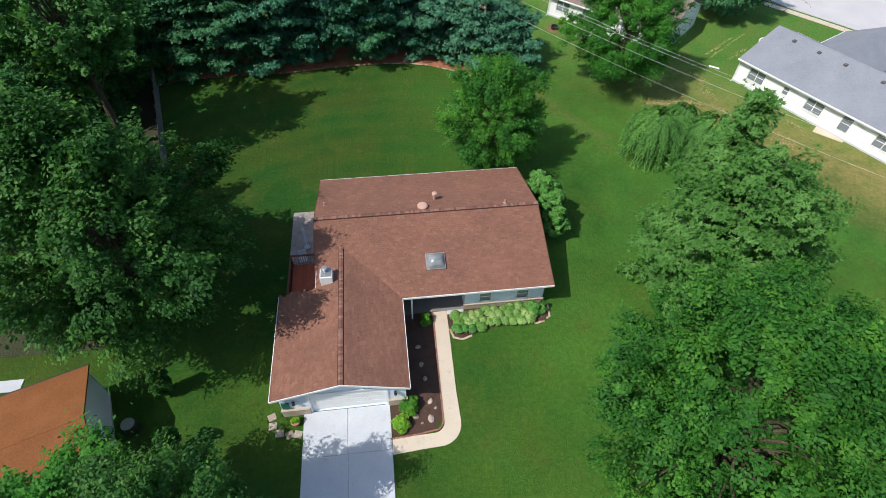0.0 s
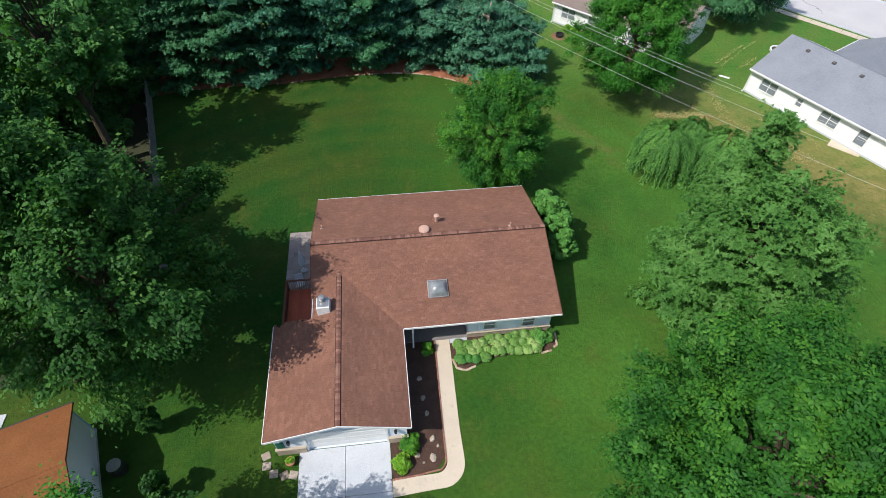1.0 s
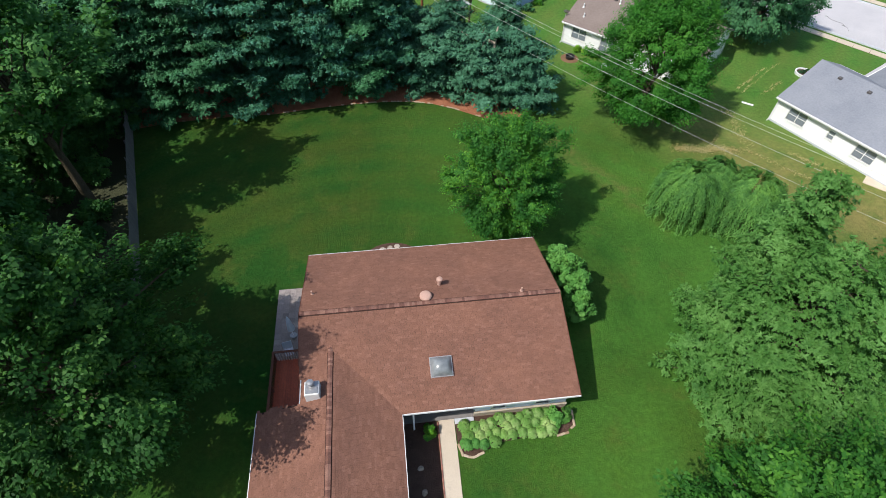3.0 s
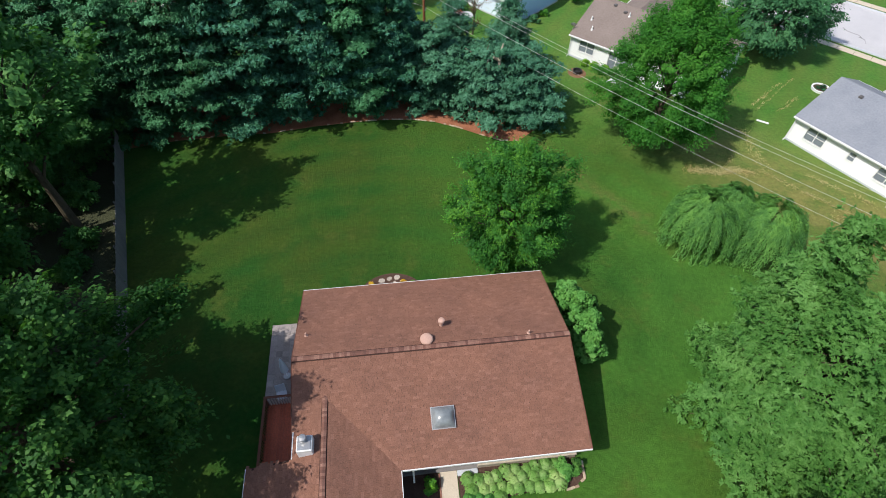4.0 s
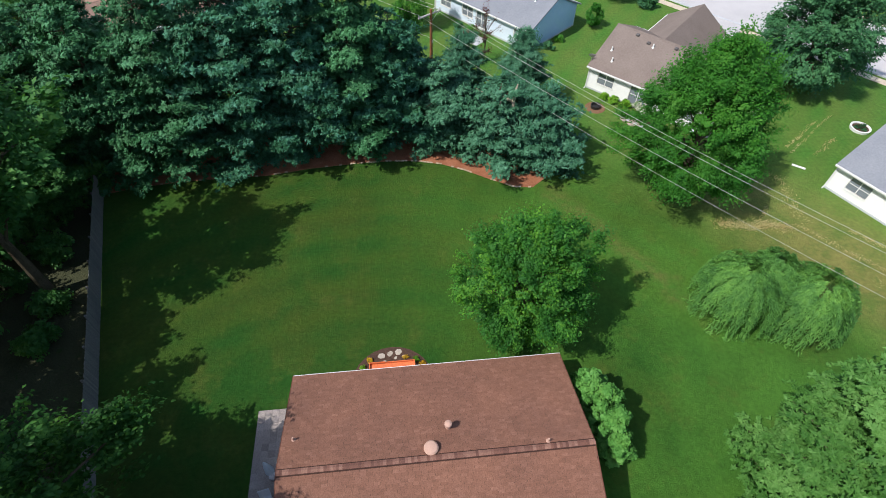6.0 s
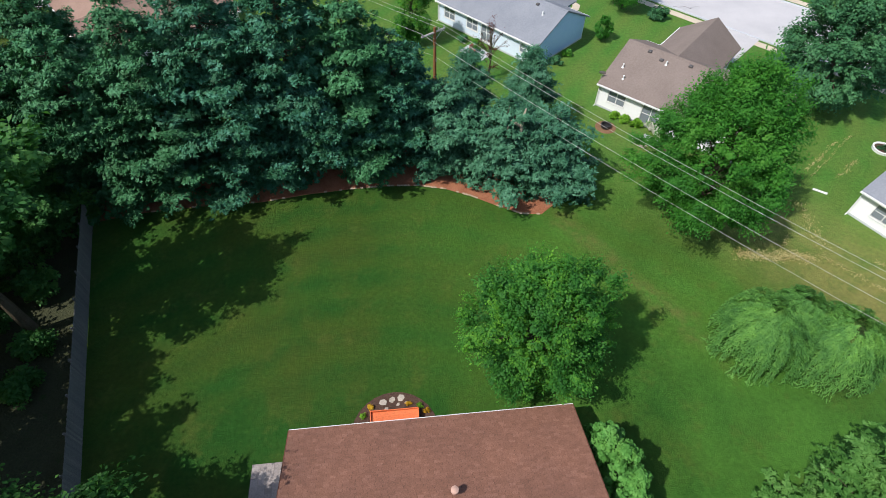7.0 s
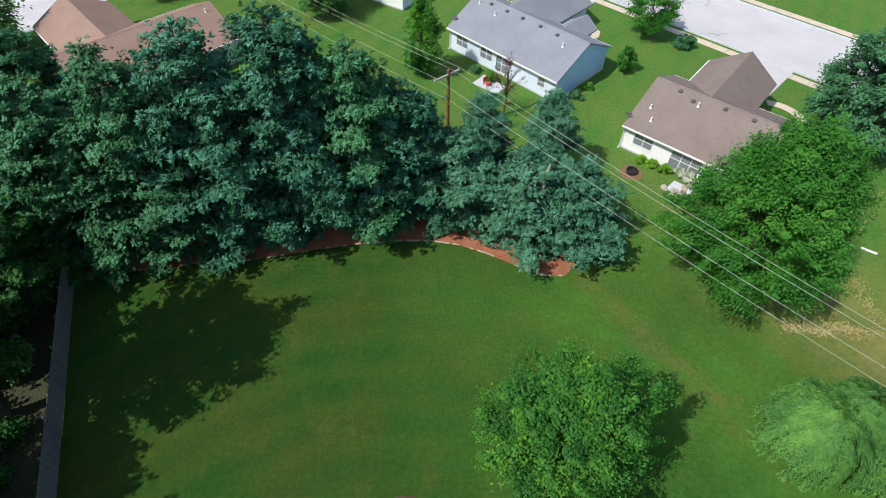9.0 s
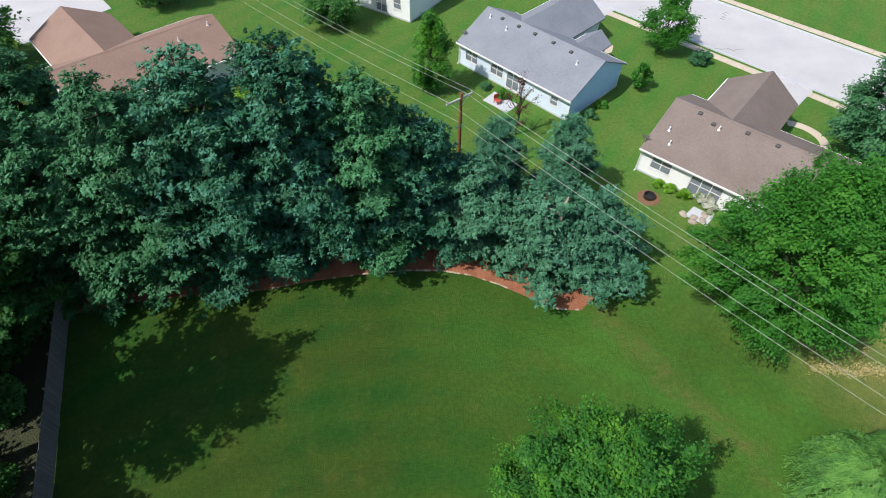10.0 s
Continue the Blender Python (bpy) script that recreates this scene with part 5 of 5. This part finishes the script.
def hosta(x, y, s, seed, leaf):
    rng = np.random.default_rng(seed)
    t = thing("hosta", pose(x, y, 0.03), "clump of broad pale-edged hosta leaves", "plant", "hostas under the windows")
    n = 170
    q = rng.uniform(0, 6.283, n)
    tilt = rng.uniform(0.0, 1.0, n) ** 0.6
    rad = s * (0.02 + 0.4 * tilt)
    pos = np.stack([rad * np.cos(q), rad * np.sin(q), 0.12 + s * (0.5 - 0.33 * tilt)], 1)
    nor = np.stack([np.cos(q) * tilt, np.sin(q) * tilt, np.full(n, 1.0)], 1) + rng.normal(size=(n, 3)) * 0.15
    al = np.stack([np.cos(q), np.sin(q), -0.5 * tilt], 1) + rng.normal(size=(n, 3)) * 0.45
    part("stalks", joined(*[tube([(0, 0, -0.02), tuple(p * 0.6 + np.array([0, 0, 0.03])), tuple(p)], [0.012, 0.01, 0.006], 4) for p in pos[:16]]), M["lime"], t)
    leaves("leaves", pos, nor, rng.uniform(0.075, 0.13, n) * s, leaf, t, 0.5, "", 0.18, al)
    return t


rng = np.random.default_rng(7)
for i in range(10):
    for j in range(3):
        x, y = 7.25 + i * 0.56 + rng.normal() * 0.07 + 0.25 * (j % 2), 14.95 + j * 0.5 + rng.normal() * 0.06 + (0.18 if i > 3 else -0.1)
        hosta(x, y, rng.uniform(0.75, 1.0), 200 + i * 3 + j, M["hosta"] if (j or i > 2) else M["bush"])

# rocks
def rock(x, y, w, d, h, seed, label, group, z=0.0):
    rng = np.random.default_rng(seed)
    bm = bmesh.new()
    bmesh.ops.create_icosphere(bm, subdivisions=2, radius=0.5)
    for v in bm.verts:
        k = 1 + 0.35 * noise.noise(v.co * 2.3 + Vector((seed, 0, 0)))
        v.co = Vector((v.co.x * w * k, v.co.y * d * k, max(-0.2, v.co.z) * h * 2 * k * 0.7))
    g = [tuple(v.co) for v in bm.verts], [tuple(v.index for v in f.verts) for f in bm.faces]
    bm.free()
    ob = part("rock", g, M["rock"])
    ob.matrix_basis = pose(x, y, z + 0.05, 0, 0, rng.uniform(0, 360))
    return tagged(ob, label, "rock", group)


for k, (x, y, s) in enumerate(((4.93, 10.05, 0.42), (3.95, 9.2, 0.4), (4.85, 8.95, 0.5), (4.6, 12.6, 0.4), (4.5, 13.9, 0.38), (4.75, 11.6, 0.35), (4.3, 8.75, 0.2), (5.2, 9.6, 0.2))):
    rock(x, y, s, s * 0.75, 0.16, 300 + k, "pale flat garden stone in the mulch bed", "stones in the front bed")
for k, (x, y, w) in enumerate(((3.1, 30.2, 0.48), (3.66, 30.32, 0.42), (4.2, 30.4, 0.48), (3.3, 29.75, 0.28), (4.0, 29.98, 0.24), (4.5, 30.05, 0.24), (2.75, 29.65, 0.24))):
    fr = random.Random(320 + k)
    n = fr.choice((5, 6))
    ob = part("flagstone", plate([(w * fr.uniform(0.42, 0.6) * math.cos(2 * math.pi * j / n), w * fr.uniform(0.36, 0.52) * math.sin(2 * math.pi * j / n)) for j in range(n)], -0.03, 0.05), M["flagstone"])
    ob.matrix_basis = pose(x, y, 0, fr.uniform(-3, 3), fr.uniform(-3, 3), fr.uniform(0, 60))
    tagged(ob, "cream angular flagstone in the back mulch bed", "flagstone", "flagstones behind the house")
for k, (x, y) in enumerate(((-4.54, 10.1), (-4.45, 9.55), (-4.03, 9.08), (-3.44, 8.92), (-2.95, 8.9))):
    ob = part("stepping_stone", bevelled(-0.24, 0.24, -0.22, 0.22, -0.03, 0.05, 0.02), M["rock"])
    ob.matrix_basis = pose(x, y, 0, 0, 0, random.uniform(-25, 25))
    tagged(ob, "grey square stepping stone in the grass", "stepping stone", "stepping stones by the drive")
for k, (x, y) in enumerate(((1.7, 28.8), (1.9, 29.4), (2.35, 29.95), (4.6, 29.9), (5.3, 29.75), (6.0, 28.75), (5.7, 29.4))):
    bush("flower", x, y, 0.34, 0.34, 0.26, M["yellow"] if k % 3 != 1 else M["lime"], "small yellow flowering plant in the mulch", 340 + k, 10, 30, 0.035, "flowers round the landing", "plant")

planter = thing("flower_pot", pose(-3.1, 9.55, 0), "terracotta pot with plants beside the drive", "plant pot")
part("pot", turned([(0.17, 0), (0.24, 0.32), (0.27, 0.33), (0.27, 0.4), (0.2, 0.4)], 14), M["terracotta"], planter)
pr = np.random.default_rng(3)
pp, pn, pa = sprays(pr, np.array([[0, 0, 0.5], [0.1, 0.05, 0.45], [-0.1, 0, 0.45]]), np.array([0.22, 0.2, 0.2]), 90)
leaves("plant", pp, pn, pr.uniform(0.03, 0.07, len(pp)), M["lime"], planter)
barrel = thing("rain_barrel", pose(-12.4, 10.2, 0), "dark barrel beside the outbuilding wall", "barrel")
part("body", turned([(0.36, 0), (0.42, 0.3), (0.43, 0.5), (0.4, 0.85), (0.36, 0.95)], 16), M["black"], barrel)
part("lid", drum(0.38, 0.36, 0.951, 1.0, 16), M["metal"], barrel)

# ---- yards of the far houses ----
broad_tree("young_tree", 7.5, 72.4, 8.0, 1.9, 1.9, 0.7, M["maple_yard"], 300, 50, 0.11, "slim young bright green tree on the back lawn", 401, clump_r=0.4, trunk_r=0.1, low=0.3)
broad_tree("far_tree", -37.8, 79.5, 9.0, 4.4, 4.2, 1.0, M["woods"], 260, 45, 0.17, "dark green tree beside the peach-roofed house", 441, "trees behind the pines", clump_r=0.7)
broad_tree("far_tree", -24.5, 93.0, 8.5, 4.4, 3.6, 1.0, M["woods"], 260, 45, 0.17, "dark green tree behind the peach-roofed house", 442, "trees behind the pines", clump_r=0.7)
broad_tree("far_tree", -3.0, 86.5, 7.5, 3.6, 3.0, 0.8, M["woods"], 240, 45, 0.16, "dark green tree on the far back lawn", 443, "trees behind the pines", clump_r=0.7)
bush("lime_shrub", -8.6, 66.5, 5.0, 3.4, 5.2, M["lime"], "bright yellow-green shrubs behind the pines", 444, 70, 90, 0.12, clump_r=0.6)
broad_tree("young_tree", 33.6, 78.4, 6.6, 2.7, 2.5, 1.2, M["oak"], 200, 70, 0.11, "young round green tree near the street", 402, clump_r=0.6, trunk_r=0.1)
bush("street_bush", 37.2, 75.3, 2.4, 1.8, 1.5, M["yew"], "low green bushes beside the street", 403, 30, 80, 0.1)
bush("corner_bush", 28.9, 71.2, 2.0, 2.0, 3.0, M["oak"], "small light green tree at the house corner", 404, 30, 80, 0.1)
bush("red_bush", 25.1, 81.8, 2.4, 2.2, 2.3, M["burgundy"], "burgundy leafed shrub beside the driveway", 405, 30, 90, 0.1)
broad_tree("bare_tree", 14.9, 64.6, 6.3, 1.7, 1.6, 1.0, M["burgundy"], 60, 14, 0.07, "thin half-bare tree behind the grey-roofed house", 406, clump_r=0.35, trunk_r=0.09, lobe_r=0.5)
for k, (x, y, w) in enumerate(((22.6, 66.6, 1.2), (24.2, 68.2, 1.0), (13.2, 72.2, 1.0), (14.6, 70.4, 1.4), (20.9, 65.3, 0.6))):
    bush("foundation_shrub", x, y, w, w, w * 0.8, M["yew"] if k % 2 == 0 else M["maple_yard"], "small green shrub against the house wall", 410 + k, 16, 60, 0.08, "shrubs along the grey-roofed house")
for k, (x, y, w) in enumerate(((25.9, 56.9, 0.9), (26.7, 56.2, 1.0), (27.6, 55.4, 1.1))):
    bush("foundation_shrub", x, y, w, w, w * 0.7, M["lime"], "low light green plants along the back wall", 420 + k, 16, 60, 0.08, "plants along the taupe-roofed house")
fire = thing("fire_pit", pose(24.7, 55.5, 0), "dark round fire pit on a mulch circle", "fire pit")
part("mulch_circle", drum(1.0, 0.95, -0.02, 0.03, 20), M["tan_mulch"], fire)
part("ring", joined(turned([(0.45, 0.03), (0.5, 0.35), (0.42, 0.35), (0.38, 0.08)], 14)), M["black"], fire)
for k, (x, y) in enumerate(((26.9, 53.4), (27.6, 53.0), (28.2, 52.6), (27.3, 52.5), (28.6, 53.2))):
    rock(x, y, 0.75, 0.6, 0.18, 430 + k, "pale landscaping stone behind the house", "stones behind the house")
tagged(part("house_patio", plate([(12.6, 70.2), (14.7, 68.0), (16.0, 69.2), (14.0, 71.6)], -0.05, 0.05), M["concrete"]), "pale concrete patio slab behind the grey-roofed house", "patio", kind="structure")
tagged(part("house_patio", plate([(27.0, 53.3), (28.3, 52.0), (29.3, 53.0), (28.1, 54.2)], -0.05, 0.04), M["concrete"]), "pale concrete patio behind the taupe-roofed house", "patio", kind="structure")
for k, (x, y, w) in enumerate(((29.2, 54.2, 1.2), (28.6, 54.7, 1.0), (29.2, 53.4, 0.8))):
    bush("flowering_shrub", x, y, w, w, w * 0.9, M["pale_flower"], "white flowering shrub at the patio edge", 450 + k, 22, 60, 0.07, "flowering shrubs at the patio")
wp = tagged(part("house_patio", plate([(44.46, 33.35), (46.32, 31.45), (48.75, 33.0), (47.1, 35.6)], -0.05, 0.06), M["path"]), "tan concrete patio slab behind the white house", "patio", kind="structure")
for nm, pts in (("house_walk", ([(27.0, 77.6), (28.3, 78.4), (28.8, 79.6), (28.3, 80.6)], [(26.5, 78.4), (27.6, 79.1), (27.9, 79.8), (27.5, 80.4)])), ("house_walk", (arc_pts(40.9, 61.9, 3.2, -45, 75, 10), arc_pts(40.9, 61.9, 2.3, -45, 75, 10)))):
    tagged(part(nm, ribbon(pts[0], pts[1], -0.05, 0.04), M["path"]), "curved pale concrete house walk", "walkway", kind="structure")


def drive_to_street(a, b, w):
    a, b = Vector(a), Vector(b)
    s = Vector((b.y - a.y, a.x - b.x)).normalized() * w / 2
    return plate([tuple(a + s), tuple(b + s), tuple(b - s), tuple(a - s)][::-1], -0.05, 0.055)


for a, b in (((24.0, 84.6), (30.2, 89.9)), ((40.4, 67.0), (46.2, 71.9)), ((54.5, 46.0), (62, 50.0))):
    tagged(part("house_drive", drive_to_street(a, b, 4.6), M["road"]), "pale concrete driveway to the street", "driveway", kind="structure")
side_slab = tagged(part("side_slab", block(-23.5, -19.9, 13.5, 14.3, -0.05, 0.05), M["concrete"]), "pale concrete slab behind the outbuilding", "slab", kind="structure")
chair_set = thing("garden_chair", pose(14.0, 69.6, 0, 0, 0, 30), "red garden chair on the back patio", "chair")
part("seat", bevelled(-0.3, 0.3, -0.3, 0.3, 0.36, 0.42, 0.02), M["red"], chair_set)
part("backrest", bevelled(-0.3, 0.3, 0.28, 0.33, 0.42, 0.95, 0.02), M["red"], chair_set)
for x, y in ((-.26, -.26), (.26, -.26), (-.26, .26), (.26, .26)):
    part("leg", block(x - 0.03, x + 0.03, y - 0.03, y + 0.03, 0, 0.36), M["red"], chair_set)

dish = thing("satellite_dish", pose(11.4, 77.5, 2.75), "small grey satellite dish on the roof corner", "satellite dish")
part("mast", drum(0.03, 0.03, -0.25, 0.45, 7), M["metal"], dish)
part("reflector", moved(turned([(0.02, 0), (0.2, 0.04), (0.33, 0.12), (0.34, 0.13), (0.2, 0.06), (0.02, 0.02)], 14), pose(0, 0, 0.5, 55, 0, 160)), M["metal"], dish)
copy_thing(dish, pose(24.75, 59.35, 2.75))
far_drive = tagged(part("far_drive", plate([(-52, 96), (-37, 84), (-30, 92), (-42, 108)], -0.05, 0.04), M["road"]), "pale concrete drive behind the peach-roofed house", "driveway", kind="structure")

# dry grass left standing in lines beneath the wires and beside the white house
rng = np.random.default_rng(9)
STREAKS = (((36.14, 38.75), (41.93, 31.77), 340, 0.12),
           ((40.15, 37.71), (42.2, 35.27), 150, 0.12),
           ((39.47, 32.49), (41.66, 31.39), 300, 0.35),
           ((29.96, 39.3), (35.75, 38.5), 1500, 0.24),
           ((37.42, 44.29), (36.91, 38.95), 330, 0.3),
           ((34.88, 40.84), (33.05, 38.99), 70, 0.07),
           ((42.69, 34.96), (43.55, 33.48), 110, 0.15),
           ((40.22, 47.75), (45.34, 51.49), 150, 0.08),
           ((40.44, 47.19), (47.13, 52.13), 150, 0.08),
           ((42.29, 46.56), (45.62, 48.81), 110, 0.1))
gx, gy = [], []
for (ax, ay), (bx, by), n, w in STREAKS:
    n = int(n * 1.2)
    f = rng.uniform(0, 1, n)
    gx.append(ax + (bx - ax) * f + rng.normal(size=n) * w * 1.15)
    gy.append(ay + (by - ay) * f + 0.6 * w * np.sin(11 * f) + rng.normal(size=n) * w * 1.15)
gx, gy = np.concatenate(gx), np.concatenate(gy)
n = len(gx)
strip = thing("dry_grass", pose(0, 0, 0), "lines of tall dry straw-coloured grass", "grass", kind="stuff")
leaves("blades", np.stack([gx, gy, np.full(n, 0.13)], 1), np.stack([rng.normal(size=n), rng.normal(size=n), np.full(n, 0.8)], 1), rng.uniform(0.05, 0.11, n), M["dry_grass"], strip, 0.25, "", 0.05, np.stack([rng.normal(size=n) * 0.6, rng.normal(size=n) * 0.6, np.ones(n)], 1))
board = thing("plastic_pipe", pose(40.1, 45.3, 0, 0, 0, -38), "short white plastic pipe lying on the grass", "pipe")
part("tube", moved(drum(0.09, 0.09, -0.55, 0.55, 10), pose(0, 0, 0.09, 0, 90, 0)), M["white"], board)
ring = thing("planter_ring", pose(48.9, 50.0, 0), "round white-edged planter beside the white house", "planter")
part("rim", turned([(0.88, -0.02), (0.92, 0.25), (0.76, 0.25), (0.74, 0.05)], 24), M["white"], ring)
part("soil", drum(0.75, 0.75, 0.0, 0.15, 20), M["mulch"], ring)
pr = np.random.default_rng(31)
pp, pn, pa = sprays(pr, np.array([[0, 0, 0.3], [0.4, 0.2, 0.25], [-0.4, 0.1, 0.25], [0.1, -0.4, 0.25]]), np.full(4, 0.3), 60)
leaves("plant", pp, pn, pr.uniform(0.05, 0.1, len(pp)), M["yew"], ring)
for k, (x, y, w) in enumerate(((5.2, 88.0, 0.9), (4.3, 88.7, 0.7))):
    bin_ = thing("storage_box", pose(x, y, 0, 0, 0, -38), "green plastic storage box beside the far house", "box")
    part("body", bevelled(-w / 2, w / 2, -0.35, 0.35, 0, 0.75, 0.04), M["green_paint"], bin_)
    part("lid", bevelled(-w / 2 - 0.03, w / 2 + 0.03, -0.38, 0.38, 0.751, 0.84, 0.03), M["green_paint"], bin_)

# ---- shingles of the house ----
SW, SE_ = 0.32, 0.15     # width and exposure of a shingle


def shingle_geo():
    v = [(0.004, 0, 0.016), (SW - 0.004, 0, 0.016), (SW - 0.004, SE_ + 0.02, 0.005), (0.004, SE_ + 0.02, 0.005), (0.004, 0, 0), (SW - 0.004, 0, 0), (SW - 0.004, SE_ + 0.02, 0), (0.004, SE_ + 0.02, 0)]
    return v, [(0, 1, 2, 3), (4, 5, 1, 0), (5, 6, 2, 1), (7, 4, 0, 3)]


shingle_mesh = bpy.data.meshes.new("shingle")
sv, sf = shingle_geo()
shingle_mesh.from_pydata(sv, [], sf)
shingle_mesh.materials.append(M["shingle"])


def lay(origin, uaxis, vaxis, lu, lv, keep, owner, single=None):
    """Courses of shingles up a slope; `single` picks those that are objects of their own."""
    o, u, v = Vector(origin), Vector(uaxis).normalized(), Vector(vaxis).normalized()
    w = u.cross(v)
    m = Matrix((u, v, w)).transposed().to_4x4()
    verts, faces = [], []
    rng = random.Random(int(abs(o.x * 100 + o.y * 10)))
    for r in range(int(lv / SE_)):
        shift = -rng.uniform(0, SW)
        c = 0
        while shift + c * SW < lu:
            a = shift + c * SW
            c += 1
            p = o + u * a + v * (r * SE_)
            mid = p + u * SW * 0.5 + v * SE_ * 0.5
            if a < -SW + 0.02 or a > lu - 0.02 or not keep(mid):
                continue
            lift = rng.uniform(0.0, 0.005)
            x0, x1 = max(a, 0.0), min(a + SW, lu)
            if single and single(mid) and x1 - x0 > SW - 0.001:
                ob = shared("shingle", shingle_mesh, owner, Matrix.Translation(p + w * (0.004 + lift)) @ m)
                continue
            k = len(verts)
            for q in sv:
                qx = (q[0] / SW) * (x1 - x0)
                verts.append(o + u * (x0 + qx) + v * (r * SE_ + q[1]) + w * (q[2] + 0.004 + lift))
            faces += [tuple(i + k for i in f) for f in sf]
    ob = part("shingle_field", (verts, faces), M["shingle"], owner)
    ob["kind"] = "stuff"


ms = math.hypot(YR - EY0, ZR - ZE)
lay((EX0, EY0, ZE), (1, 0, 0), (0, YR - EY0, ZR - ZE), EX1 - EX0, ms, lambda p: p.y < YR - 0.155 and not (EX0 + 0.1 < p.x < GX1 and p.z < garage_z(p.x) - 0.07), main_roof, lambda p: 8.0 < p.x < 11.2 and 17.2 < p.y < 19.2)
lay((EX1, EY1, ZE), (-1, 0, 0), (0, YR - EY1, ZR - ZE), EX1 - EX0, ms, lambda p: p.y > YR + 0.155, main_roof)
ge = math.hypot(GX1 - GXR, GZR - ZE)
gw_ = math.hypot(GXR - GX0, GZR - ZE)
lay((GX1, GY0, ZE), (0, 1, 0), (GXR - GX1, 0, GZR - ZE), YV + 0.3 - GY0, ge, lambda p: p.x > GXR + 0.155 and (p.y < EY0 or p.z > main_z(p.y) - 0.07), garage_roof, lambda p: 10.2 < p.y < 12.6 and p.x > 1.6)
lay((GX0, YV + 0.3, ZE), (0, -1, 0), (GXR - GX0, 0, GZR - ZE), YV + 0.3 - GY0, gw_, lambda p: p.x < GXR - 0.155 and (p.y < GYW or p.x > EX0 + 0.12 and p.z > main_z(p.y) - 0.07), garage_roof)

# ridge caps, one by one
cap_mesh = bpy.data.meshes.new("ridge_cap")
cap_mesh.from_pydata([(0, -0.135, -0.022), (0, 0, 0.022), (0, 0.135, -0.022), (0.17, -0.135, -0.034), (0.17, 0, 0.008), (0.17, 0.135, -0.034), (0, -0.135, -0.04), (0, 0.135, -0.04)],
                     [], [(0, 3, 4, 1), (1, 4, 5, 2), (0, 1, 2, 7, 6)])
cap_mesh.materials.append(M["ridge_cap"])
x = EX0
while x < EX1 - 0.1:
    shared("ridge_cap", cap_mesh, main_roof, pose(x, YR, ZR + 0.03 + random.uniform(0, 0.006), 0, 0, random.uniform(-1, 1)))
    x += 0.15
y = GY0
while y < YV + 0.05:
    shared("ridge_cap", cap_mesh, garage_roof, pose(GXR, y, GZR + 0.03 + random.uniform(0, 0.006), 0, 0, 90 + random.uniform(-1, 1)))
    y += 0.15
